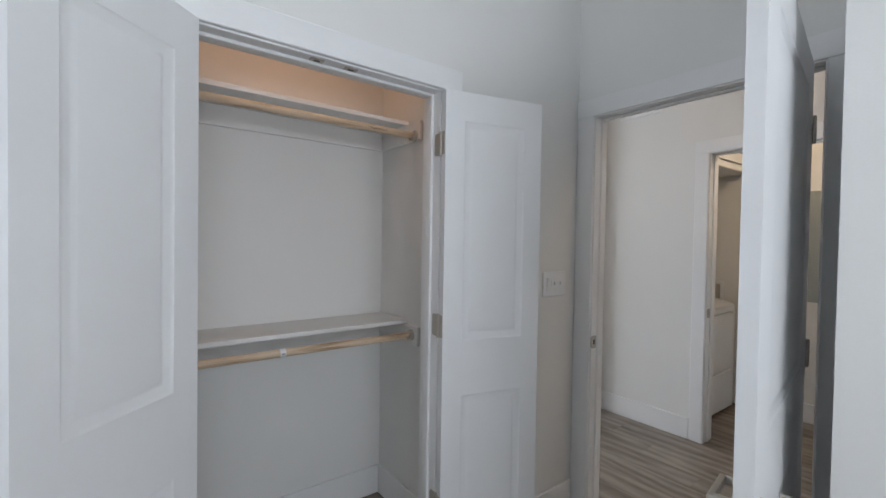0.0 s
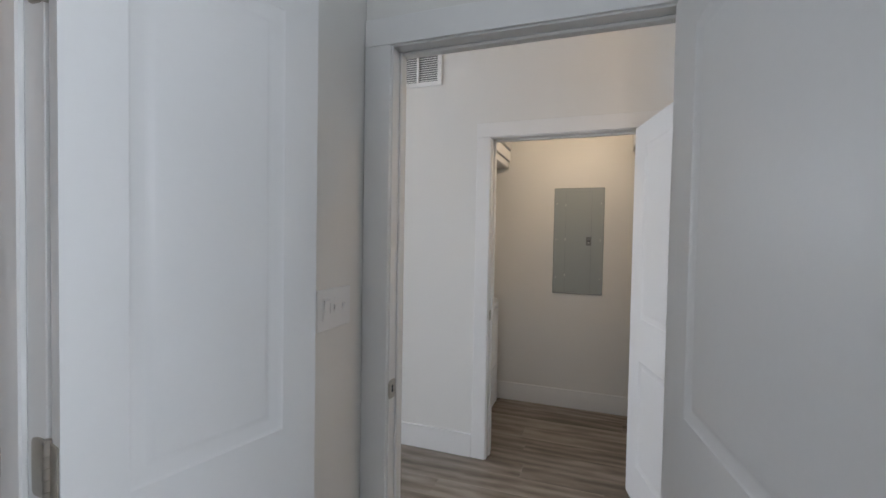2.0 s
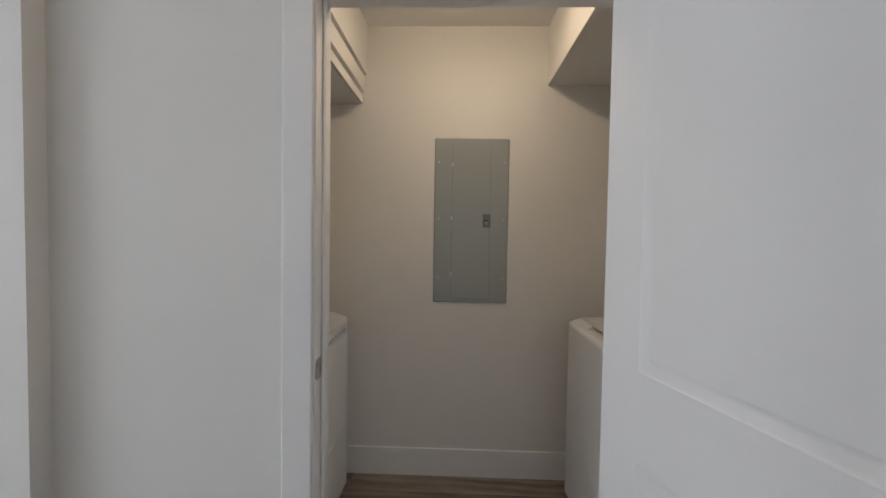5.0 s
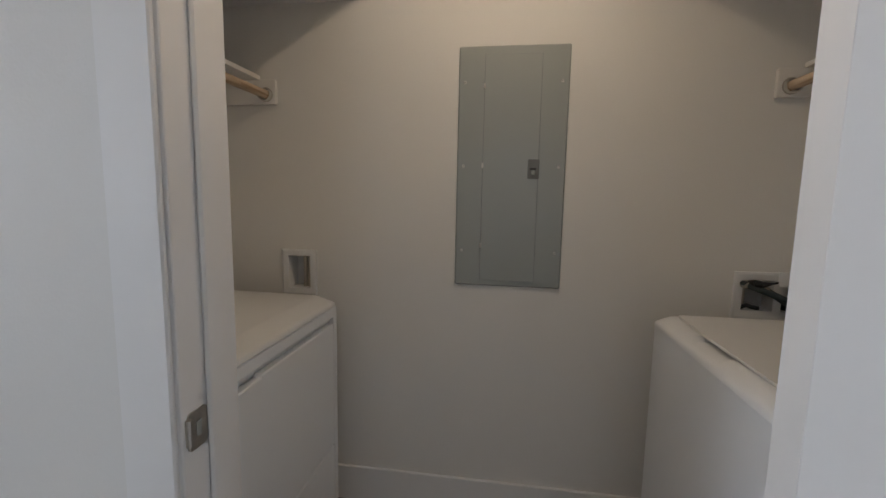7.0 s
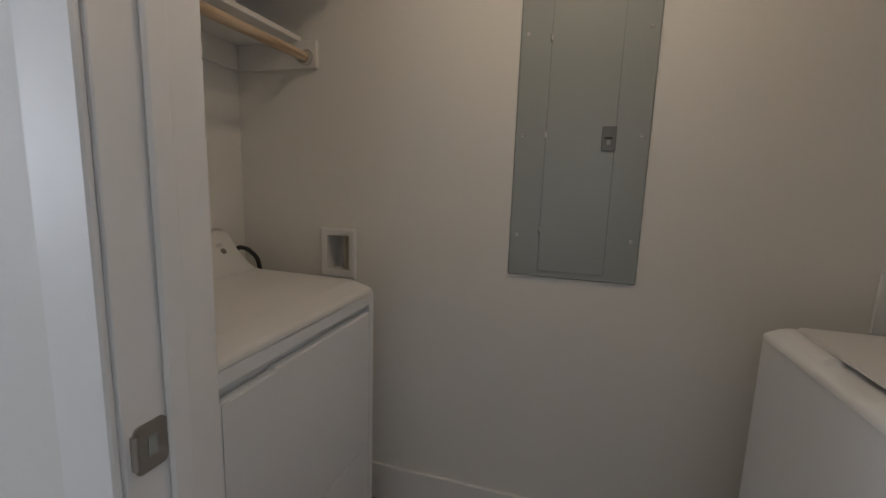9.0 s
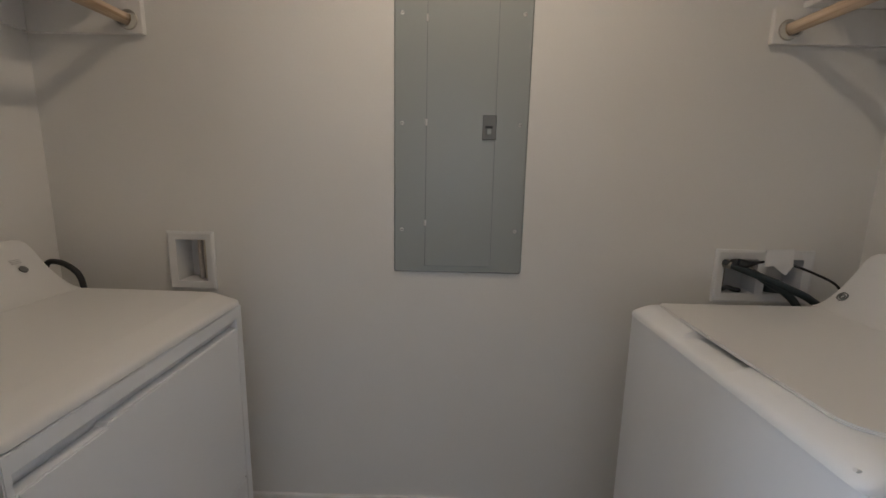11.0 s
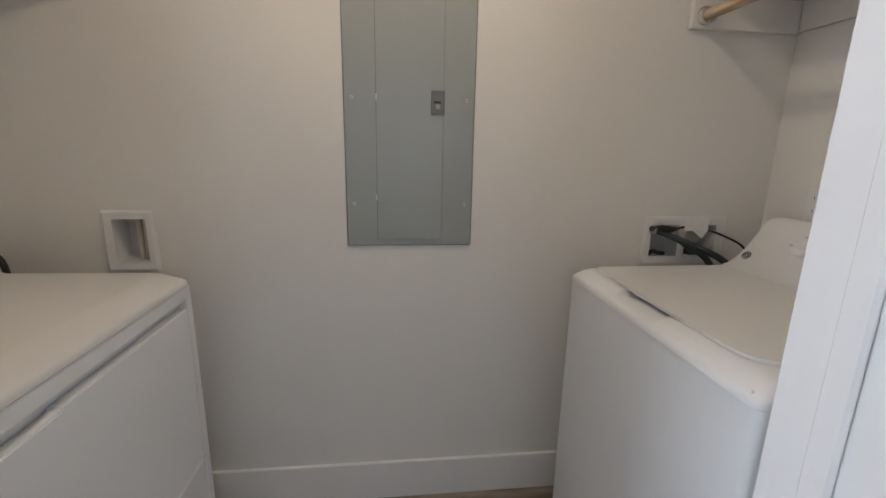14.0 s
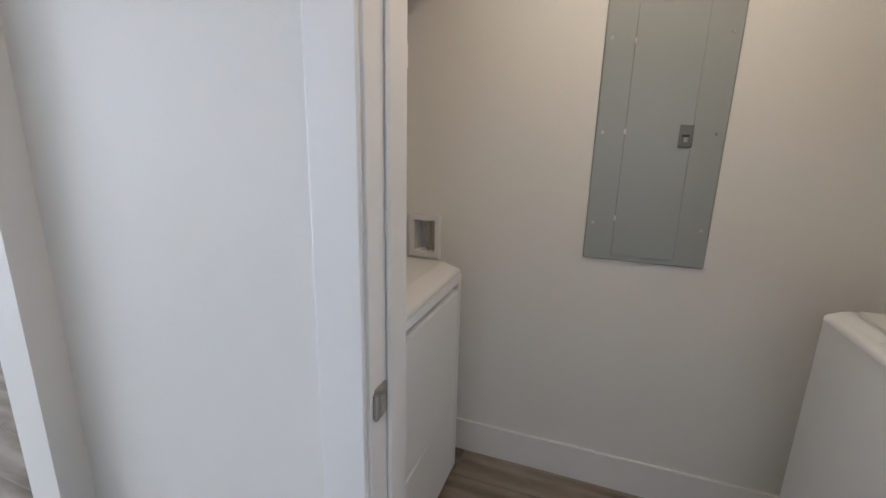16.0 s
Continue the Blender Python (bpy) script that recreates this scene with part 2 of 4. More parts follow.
def boxes(*rows, bevel=0.0):
    bm = bmesh.new()
    for r in rows:
        box(bm, *r, bevel=bevel)
    return bm


# ---- the shell ----
H = 3.08


def wall(name, label, *rows, mat=WALL):
    return tagged(new(name, mesh_of(name, boxes(*rows), mat, False)), label, "wall", kind="structure")


wall("wall_closet_front", "off-white painted wall around the closet opening", (-3.30, -0.066, 1.403, 1.518, 0, H), (0.857, 1.751, 1.403, 1.518, 0, H), (-0.066, 0.857, 1.403, 1.518, 2.032, H))
wall("wall_bedroom_east", "off-white painted wall around the bedroom doorway", (1.751, 1.852, -1.70, 0.385, 0, H), (1.751, 1.852, 1.318, 2.13, 0, H), (1.751, 1.852, 0.385, 1.318, 2.075, H))
wall("wall_chase", "off-white painted wall corner beside the bedroom door nook", (1.152, 1.751, -2.60, 0.249, 0, H))
wall("wall_bedroom_south", "off-white painted bedroom wall with a window", (-3.42, -1.4, -2.72, -2.60, 0, H), (0.8, 1.152, -2.72, -2.60, 0, H), (-1.4, 0.8, -2.72, -2.60, 0, 0.7), (-1.4, 0.8, -2.72, -2.60, 2.2, H))
wall("wall_bedroom_west", "off-white painted bedroom wall with a window", (-3.42, -3.30, -2.60, -0.35, 0, H), (-3.42, -3.30, 1.31, 1.518, 0, H), (-3.42, -3.30, -0.35, 1.31, 0, 0.7), (-3.42, -3.30, -0.35, 1.31, 2.2, H))
wall("wall_closet_side_east", "painted closet side wall", (0.985, 1.08, 1.518, 2.13, 0, H))
wall("wall_closet_side_west", "painted closet side wall", (-0.34, -0.24, 1.518, 2.13, 0, H))
wall("wall_closet_back", "painted closet back wall", (-0.60, 1.852, 2.13, 2.25, 0, H))
wall("wall_laundry_front", "cream painted wall around the laundry doorway", (3.12, 3.258, 0.250, 0.368, 0, H), (3.12, 3.258, 1.308, 2.095, 0, H), (3.12, 3.258, 0.368, 1.308, 2.075, H))
wall("wall_hall_stub", "white painted wall end beside the living room", (3.050, 3.258, 2.095, 2.212, 0, H))
wall("wall_hall_east", "cream painted hall wall with a closed door", (2.98, 3.258, -0.27, 0.250, 0, H), (2.98, 3.258, -1.70, -1.09, 0, H), (2.98, 3.258, -1.09, -0.27, 2.06, H), (3.10, 3.258, -1.09, -0.27, 0, 2.06))
wall("wall_hall_south", "cream painted wall at the end of the hall", (1.751, 3.258, -1.82, -1.70, 0, H))
wall("wall_laundry_back", "cream painted laundry closet back wall", (4.315, 4.34, -0.57, 2.185, 0, H), (4.22, 4.315, -0.57, 2.185, 0, 0.908), (4.22, 4.315, -0.57, 2.185, 1.064, H),
     (4.22, 4.315, -0.57, -0.283, 0.908, 1.064), (4.22, 4.315, -0.017, 1.590, 0.908, 1.064), (4.22, 4.315, 1.706, 2.185, 0.908, 1.064),
     (4.22, 4.315, -0.283, -0.017, 0.908, 0.913), (4.22, 4.315, -0.283, -0.017, 1.047, 1.064))
wall("wall_laundry_south", "cream painted laundry closet side wall", (3.258, 4.22, -0.57, -0.45, 0, H))
wall("wall_laundry_north", "cream painted laundry closet side wall", (3.258, 4.22, 2.085, 2.185, 0, H))
wall("wall_living_south", "white painted living room wall", (4.34, 5.99, 2.065, 2.185, 0, H))
wall("wall_living_east", "white painted living room wall with a high window", (5.87, 5.99, 2.185, 5.26, 0, H), (5.87, 5.99, 6.16, 7.2, 0, H), (5.87, 5.99, 5.26, 6.16, 0, 1.840), (5.87, 5.99, 5.26, 6.16, 2.365, H))
wall("wall_living_north", "white painted living room wall with a wide window", (-0.72, -0.3, 7.2, 7.32, 0, H), (2.1, 5.99, 7.2, 7.32, 0, H), (-0.3, 2.1, 7.2, 7.32, 0, 0.5), (-0.3, 2.1, 7.2, 7.32, 2.5, H))
wall("wall_living_west", "white painted living room wall", (-0.72, -0.60, 2.13, 7.32, 0, H))
wall("ceiling", "white painted flat ceiling", (-3.42, 5.99, -2.72, 7.32, H, H + 0.12), mat=CEIL)
wall("ceiling_laundry", "white painted lower ceiling of the laundry closet", (3.258, 4.22, -0.45, 2.085, 2.45, 2.50), mat=CEIL)
wall("ceiling_closet", "white painted lower ceiling of the closet", (-0.24, 0.985, 1.518, 2.13, 2.58, 2.64), mat=CEIL)
wall("bulkhead_south", "cream painted boxed bulkhead above the washing machine", (3.258, 4.22, -0.45, 0.405, 2.140, 2.45))
north_bulkhead = thing("bulkhead_north", pose(0, 0, 0), "cream painted boxed bulkhead with trim above the dryer", "bulkhead", kind="structure")
part("box", boxes((3.258, 4.22, 1.412, 2.085, 2.035, 2.45)), WALL, north_bulkhead)
part("trim_board", boxes((3.258, 4.22, 1.398, 1.410, 2.037, 2.082), bevel=0.002), WALL, north_bulkhead)
part("trim_board", boxes((3.258, 4.22, 1.386, 1.410, 2.096, 2.178), bevel=0.002), WALL, north_bulkhead)
part("trim_board", boxes((3.258, 4.22, 1.376, 1.410, 2.192, 2.45), bevel=0.002), WALL, north_bulkhead)


# ---- trim: baseboards, casings, jambs ----
BH, BT = 0.155, 0.014


def baseboard(x0, x1, y0, y1):
    """A board standing on the floor along a wall, its top edge eased."""
    bm = bmesh.new()
    box(bm, x0, x1, y0, y1, 0.001, BH, bevel=0.003)
    tagged(new("baseboard", mesh_of("baseboard", bm, TRIM)), "white painted flat baseboard along the wall", "baseboard", "baseboards", "structure")


for row in ((4.22 - BT, 4.22, -0.45, 2.085), (3.272, 4.206, -0.45, -0.45 + BT), (3.272, 4.206, 2.085 - BT, 2.085),
            (3.258, 3.258 + BT, -0.45, 0.285), (3.258, 3.258 + BT, 1.395, 2.085), (3.12 - BT, 3.12, 1.386, 2.095), (3.12 - BT, 3.12, 0.250, 0.290),
            (3.050, 3.106, 2.095 - BT, 2.095), (3.050 - BT, 3.050, 2.081, 2.212), (2.98 - BT, 2.98, -0.17, 0.264), (2.98, 3.106, 0.250, 0.250 + BT),
            (2.98 - BT, 2.98, -1.70, -1.19), (1.852, 1.852 + BT, 1.41, 2.25), (1.852, 1.852 + BT, -1.70, 0.298), (1.866, 2.966, -1.70, -1.70 + BT),
            (0.939, 1.733, 1.403 - BT, 1.403), (-3.30, -0.150, 1.403 - BT, 1.403), (1.152 - BT, 1.152, -2.60, 0.249), (1.152, 1.751, 0.249, 0.249 + BT),
            (-0.24, 0.985, 2.13 - BT, 2.13), (0.985 - BT, 0.985, 1.518, 2.116), (-0.24, -0.24 + BT, 1.518, 2.116), (5.87 - BT, 5.87, 2.185, 7.2),
            (3.260, 5.856, 2.185, 2.185 + BT), (-0.6, 5.856, 7.2 - BT, 7.2), (-3.286, 1.138, -2.60, -2.60 + BT), (-3.30, -3.30 + BT, -2.60, 1.389)):
    baseboard(*row)


def frame_x(label, xa, xb, y0, y1, top, side, cw=0.098, head=0.098, strike=None, hole=None, stop_x=None, both=True, hinges=None):
    """The frame of a doorway through a wall that faces x: jambs, stops, casings. side: -1 where the leaf hangs on the low-x face."""
    t = thing("trim", pose((xa + xb) / 2, (y0 + y1) / 2, 0), label, "door frame", kind="structure")
    def p(name, *rows, mat=TRIM, bevel=0.0025, lab=""):
        cx, cy = (xa + xb) / 2, (y0 + y1) / 2
        return part(name, boxes(*[(a - cx, b - cx, c - cy, d - cy, e, f) for a, b, c, d, e, f in rows], bevel=bevel), mat, t, lab)
    p("jamb", (xa - 0.002, xb + 0.002, y0 - 0.02, y0, 0.001, top), bevel=0.0015)
    p("jamb", (xa - 0.002, xb + 0.002, y1, y1 + 0.02, 0.001, top), bevel=0.0015)
    p("head_jamb", (xa - 0.002, xb + 0.002, y0 - 0.02, y1 + 0.02, top, top + 0.02), bevel=0.0015)
    s0 = stop_x
    p("stop", (s0, s0 + 0.034, y0, y0 + 0.010, 0.001, top), bevel=0.004)
    p("stop", (s0, s0 + 0.034, y1 - 0.010, y1, 0.001, top), bevel=0.004)
    p("stop", (s0, s0 + 0.034, y0 + 0.011, y1 - 0.011, top - 0.011, top), bevel=0.005)
    for face, sgn in ((xa, -1), (xb, 1)):
        if sgn == 1 and not both:
            continue
        f0, f1 = sorted((face + sgn * 0.001, face + sgn * 0.0125))
        r = 0.006
        p("casing", (f0, f1, y0 - r - cw, y0 - r, 0.001, top + r), bevel=0.003)
        p("casing", (f0, f1, y1 + r, y1 + r + cw, 0.001, top + r), bevel=0.003)
        g0, g1 = sorted((face + sgn * 0.001, face + sgn * 0.0127))
        p("head_casing", (g0, g1, y0 - r - cw, y1 + r + cw, top + r, top + r + head), bevel=0.0015)
    if hinges:
        yy, zs, xx = hinges
        cx, cy = (xa + xb) / 2, (y0 + y1) / 2
        for zz in zs:
            bm = bmesh.new()
            prism(bm, [(a - cx, c) for a, c in rounded(xx - 0.036, xx + 0.008, zz - 0.0445, zz + 0.0445, 0.012)], "y", yy + 0.0004 - cy, yy + 0.0028 - cy)
            plate = part("hinge_plate", bm, NICKEL, t, "satin nickel hinge plate", smooth=False)
            for dx, dz in ((-0.006, 0.028), (0.002, 0.0), (-0.006, -0.028)):
                sb = bmesh.new()
                rod(sb, (xx + dx - cx, yy + 0.0027 - cy, zz + dz), (xx + dx - cx, yy + 0.0036 - cy, zz + dz), 0.004, 12)
                part("screw", sb, CHROME, plate)
    if strike:
        yy, zz, xx = strike
        sg = -1 if yy > (y0 + y1) / 2 else 1
        ya, yb = sorted((yy, yy + sg * 0.0025))
        cx, cy = (xa + xb) / 2, (y0 + y1) / 2
        bm = bmesh.new()
        prism(bm, [(a - cx, c) for a, c in rounded(xx - 0.021, xx + 0.023, zz - 0.034, zz + 0.030, 0.008)], "y", ya - cy, yb - cy)
        plate = part("strike_plate", bm, NICKEL, t, "satin nickel strike plate", smooth=False)
        ya2, yb2 = sorted((yy + sg * 0.0026, yy + sg * 0.0034))
        part("latch_hole", boxes((xx - 0.004 - cx, xx + 0.008 - cx, ya2 - cy, yb2 - cy, zz - 0.014, zz + 0.011)), hole or BLACK, plate, "latch opening")
        lip = bmesh.new()
        rod(lip, (xx - 0.021 - cx, (ya + yb) / 2 - cy + sg * 0.002, zz - 0.022), (xx - 0.021 - cx, (ya + yb) / 2 - cy + sg * 0.002, zz + 0.022), 0.005, 10)
        part("lip", lip, NICKEL, plate)
    return t


frame_x("white painted laundry door frame with flat casing", 3.12, 3.258, 0.388, 1.288, 2.055, -1, cw=0.090, head=0.088, strike=(1.288, 0.930, 3.150), hole=GREY, stop_x=3.172, hinges=(0.388, (0.30, 1.085, 1.82), 3.140))
frame_x("white painted bedroom door frame with flat casing", 1.751, 1.852, 0.405, 1.298, 2.055, -1, cw=0.097, head=0.09, strike=(1.298, 0.904, 1.768), stop_x=1.793)
frame_x("white painted hall door frame with flat casing", 2.98, 3.10, -1.07, -0.29, 2.04, -1, stop_x=3.06, both=False)

# closet frame, in a wall that faces y
cf = thing("trim", pose(0.3955, 1.45, 0), "white painted closet frame with flat casing", "door frame", kind="structure")


def cfp(name, *rows, mat=TRIM, bevel=0.0025, lab=""):
    return part(name, boxes(*[(a - 0.3955, b - 0.3955, c - 1.45, d - 1.45, e, f) for a, b, c, d, e, f in rows], bevel=bevel), mat, cf, lab)


CX0, CX1, CTOP = -0.046, 0.837, 2.012
cfp("jamb", (CX0 - 0.02, CX0, 1.401, 1.520, 0.001, CTOP), bevel=0.0015)
cfp("jamb", (CX1, CX1 + 0.02, 1.401, 1.520, 0.001, CTOP), bevel=0.0015)
cfp("head_jamb", (CX0 - 0.02, CX1 + 0.02, 1.401, 1.520, CTOP, CTOP + 0.02), bevel=0.0015)
cfp("stop", (CX0, CX0 + 0.012, 1.444, 1.478, 0.001, CTOP), bevel=0.003)
cfp("stop", (CX1 - 0.012, CX1, 1.444, 1.478, 0.001, CTOP), bevel=0.003)
cfp("stop", (CX0 + 0.012, CX1 - 0.012, 1.444, 1.478, CTOP - 0.012, CTOP), bevel=0.003)
cfp("casing", (CX0 - 0.100, CX0 - 0.006, 1.386, 1.402, 0.001, CTOP + 0.006), bevel=0.003)
cfp("casing", (CX1 + 0.006, CX1 + 0.100, 1.386, 1.402, 0.001, CTOP + 0.006), bevel=0.003)
cfp("head_casing", (CX0 - 0.100, CX1 + 0.100, 1.384, 1.402, CTOP + 0.006, CTOP + 0.096), bevel=0.003)
for jx, sg in ((CX0, 1), (CX1, -1)):
    for zz in (0.345, 1.072, 1.80):
        bm = bmesh.new()
        xa, xb = sorted((jx + sg * 0.0004 - 0.3955, jx + sg * 0.0028 - 0.3955))
        prism(bm, [(a - 1.45, c) for a, c in rounded(1.400, 1.434, zz - 0.0445, zz + 0.0445, 0.010)], "x", xa, xb)
        part("hinge_plate", bm, NICKEL, cf, "satin nickel hinge plate", smooth=False)
for cx in (0.334, 0.457):
    catch = cfp("ball_catch", (cx - 0.024, cx + 0.024, 1.412, 1.438, CTOP - 0.004, CTOP - 0.0005), mat=NICKEL, bevel=0.001, lab="small nickel catch plate")
    part("catch_hole", boxes((cx - 0.01 - 0.3955, cx + 0.01 - 0.3955, 1.420 - 1.45, 1.431 - 1.45, CTOP - 0.0052, CTOP - 0.0042)), BLACK, catch)


# ---- doors ----
def ring_panel(bm, x0, x1, z0, z1, y, s):
    """A moulded panel set in a door face: a cove, a flat bed and a raised field. s: which way is outward."""
    offs = ((0.0, 0.0), (0.005, 0.0030), (0.012, 0.0052), (0.024, 0.0080), (0.029, 0.0082), (0.037, 0.0046), (0.042, 0.0042))
    loops = []
    for inset, depth in offs:
        yy = y - s * depth
        loops.append([bm.verts.new(c) for c in ((x0 + inset, yy, z0 + inset), (x1 - inset, yy, z0 + inset), (x1 - inset, yy, z1 - inset), (x0 + inset, yy, z1 - inset))])
    for a, b in zip(loops, loops[1:]):
        for i in range(4):
            bm.faces.new((a[i], a[(i + 1) % 4], b[(i + 1) % 4], b[i]))
    bm.faces.new(loops[-1])


def hinge_parts(leaf, x, y, z, h=0.089, side=1):
    """A butt hinge: two plates and a knuckle at the leaf's hung edge."""
    bm = bmesh.new()
    for k in range(5):
        rod(bm, (x, y, z - h / 2 + k * h / 5 + 0.0004), (x, y, z - h / 2 + (k + 1) * h / 5 - 0.0004), 0.0072, 14)
    k = part("hinge", bm, NICKEL, leaf, "satin nickel butt hinge")
    part("hinge_plate", boxes((x + 0.001, x + 0.004, min(y, y + side * 0.034), max(y, y + side * 0.034), z - h / 2, z + h / 2), bevel=0.0008), NICKEL, k)
    for zz in (z - h / 2, z + h / 2):
        tip = bmesh.new()
        rod(tip, (x, y, zz - 0.004), (x, y, zz + 0.004), 0.0055, 12)
        part("pin_tip", tip, NICKEL, k)
    return k


def lever_handle(leaf, x, y, z, s, towards):
    """A rose, a neck and a lever that turns back at its end."""
    bm = bmesh.new()
    rod(bm, (x, y, z), (x, y + s * 0.006, z), 0.034, 36, 0.033)
    rod(bm, (x, y + s * 0.006, z), (x, y + s * 0.011, z), 0.033, 36, 0.024)
    rose = part("handle", bm, NICKEL, leaf, "satin nickel lever handle")
    bm = bmesh.new()
    rod(bm, (x, y + s * 0.009, z), (x, y + s * 0.052, z), 0.0115, 24)
    part("neck", bm, NICKEL, rose)
    bm = bmesh.new()
    x2 = x + towards * 0.112
    a, b = sorted((x - towards * 0.012, x2))
    c, d = sorted((y + s * 0.044, y + s * 0.058))
    box(bm, a, b, c, d, z - 0.0105, z + 0.0105, bevel=0.004, seg=2)
    e, f = sorted((x2 - towards * 0.010, x2))
    g, k = sorted((y + s * 0.020, y + s * 0.046))
    box(bm, e, f, g, k, z - 0.0105, z + 0.0105, bevel=0.003, seg=2)
    part("lever", bm, NICKEL, rose)


def door(name, m, label, w, h, th=0.035, handle=True, hinge_z=(), stile=0.150, kick=0.012, split=(0.79, 1.012), hang=1, group="", towards=-1, lever_z=0.93):
    """A moulded two-panel leaf. Local x runs from the hung edge, y through the thickness (0 to th), z up."""
    t = thing(name, m, label, "door", group, "structure")
    panels = ((kick + 0.21, split[0]), (split[1], h - 0.115))
    bm = boxes((0, stile, 0, th, kick, h), (w - stile, w, 0, th, kick, h), (stile, w - stile, 0, th, kick, panels[0][0]),
               (stile, w - stile, 0, th, panels[0][1], panels[1][0]), (stile, w - stile, 0, th, panels[1][1], h))
    part("leaf", bm, DOOR, t, smooth=False)
    for z0, z1 in panels:
        for y, s in ((0.0, -1), (th, 1)):
            bm = bmesh.new()
            ring_panel(bm, stile, w - stile, z0, z1, y, s)
            me = mesh_of("panel", bm, DOOR, False)
            p = new("panel", me)
            p.parent = t
    for z in hinge_z:
        hinge_parts(t, -0.004, -0.004 if hang > 0 else th + 0.004, z, side=1 if hang > 0 else -1)
    if handle:
        lever_handle(t, w - 0.065, th, lever_z, 1, towards)
        lever_handle(t, w - 0.065, 0.0, lever_z, -1, towards)
        bolt = part("latch", boxes((w + 0.0005, w + 0.0022, th / 2 - 0.0125, th / 2 + 0.0125, lever_z - 0.029, lever_z + 0.029), bevel=0.0006), NICKEL, t, "satin nickel latch plate")
        part("latch_bolt", boxes((w + 0.002, w + 0.012, th / 2 - 0.007, th / 2 + 0.007, lever_z - 0.010, lever_z + 0.010), bevel=0.002), NICKEL, bolt)
    return t


def leaf_pose(hx, hy, ex, ey):
    """The pose of a leaf hung at (hx, hy) whose free end points to (ex, ey)."""
    a = math.degrees(math.atan2(ey - hy, ex - hx))
    return pose(hx, hy, 0, 0, 0, a)


# laundry door: stands open into the hall; its hung edge at the south jamb
door("door_laundry", leaf_pose(3.076, 0.462, 2.182, 0.238), "white two-panel laundry door standing open into the hall", 0.916, 2.045, hinge_z=(0.30, 1.06, 1.82), hang=-1, lever_z=0.928)
door("door_bedroom", leaf_pose(1.722, 0.465, 0.766, 0.326), "white two-panel bedroom door standing wide open", 0.955, 2.045, hinge_z=(0.30, 1.04, 1.82), hang=-1, lever_z=0.862)
door("door_hall", pose(2.990, -0.294, 0, 0, 0, -90), "white two-panel hall door, closed", 0.772, 2.037, hinge_z=(), handle=False)
# closet leaves
door("door_closet", leaf_pose(0.834, 1.384, 1.272, 1.276) @ pose(0, -0.034, 0), "white two-panel narrow closet leaf folded wide open", 0.452, 2.006, th=0.034, handle=False, hinge_z=(0.345, 1.072, 1.80), stile=0.085, hang=-1, group="closet door leaves")
door("door_closet", pose(-0.045, 1.380, 0, 0, 0, 224), "white two-panel narrow closet leaf standing open", 0.455, 2.006, th=0.034, handle=False, hinge_z=(0.345, 1.072, 1.80), stile=0.085, group="closet door leaves")


# ---- windows ----
def window(name, label, x0, x1, y0, y1, z0, z1, across, f=0.045):
    """A framed pane in an opening; across: the axis along the wall."""
    t = thing(name, pose((x0 + x1) / 2, (y0 + y1) / 2, z0), label, "window", kind="structure")
    cx, cy = (x0 + x1) / 2, (y0 + y1) / 2
    def p(nm, a, b, c, d, e, g, mat=PLASTIC):
        ob = part(nm, boxes((a - cx, b - cx, c - cy, d - cy, e - z0, g - z0), bevel=0.003 if mat is PLASTIC else 0), mat, t)
        return ob
    if across == "y":
        p("window_frame", x0, x1, y0, y0 + f, z0, z1); p("window_frame", x0, x1, y1 - f, y1, z0, z1)
        p("window_frame", x0, x1, y0 + f, y1 - f, z0, z0 + f); p("window_frame", x0, x1, y0 + f, y1 - f, z1 - f, z1)
        g = p("pane", cx - 0.003, cx + 0.003, y0 + f, y1 - f, z0 + f, z1 - f, GLASS)
    else:
        p("window_frame", x0, x0 + f, y0, y1, z0, z1); p("window_frame", x1 - f, x1, y0, y1, z0, z1)
        p("window_frame", x0 + f, x1 - f, y0, y1, z0, z0 + f); p("window_frame", x0 + f, x1 - f, y0, y1, z1 - f, z1)
        g = p("pane", x0 + f, x1 - f, cy - 0.003, cy + 0.003, z0 + f, z1 - f, GLASS)
    g.visible_shadow = False
    return t, cx, cy


window("window_1", "white framed bedroom window", -3.40, -3.34, -0.35, 1.31, 0.7, 2.2, "y")
window("window_4", "white framed bedroom window", -1.4, 0.8, -2.70, -2.64, 0.7, 2.2, "x")
window("window_2", "wide white framed living room window", -0.3, 2.1, 7.24, 7.30, 0.5, 2.5, "x")
hw, hx, hy = window("window_3", "small high living room window with thin muntins, bright", 5.91, 5.97, 5.26, 6.16, 1.840, 2.365, "y", 0.024)
for yy in (5.46, 5.67, 5.88):
    part("muntin", boxes((5.902 - hx, 5.909 - hx, yy - 0.009 - hy, yy + 0.009 - hy, 0.024, 0.501)), PLASTIC, hw)
part("muntin", boxes((5.902 - hx, 5.908 - hx, 5.284 - hy, 6.136 - hy, 0.252, 0.270)), PLASTIC, hw)


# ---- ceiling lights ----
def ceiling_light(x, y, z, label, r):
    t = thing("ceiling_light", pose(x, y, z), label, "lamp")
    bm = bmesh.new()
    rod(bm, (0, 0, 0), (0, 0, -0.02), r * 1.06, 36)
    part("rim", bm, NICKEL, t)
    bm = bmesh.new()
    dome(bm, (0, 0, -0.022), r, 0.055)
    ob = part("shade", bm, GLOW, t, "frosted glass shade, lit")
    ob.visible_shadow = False


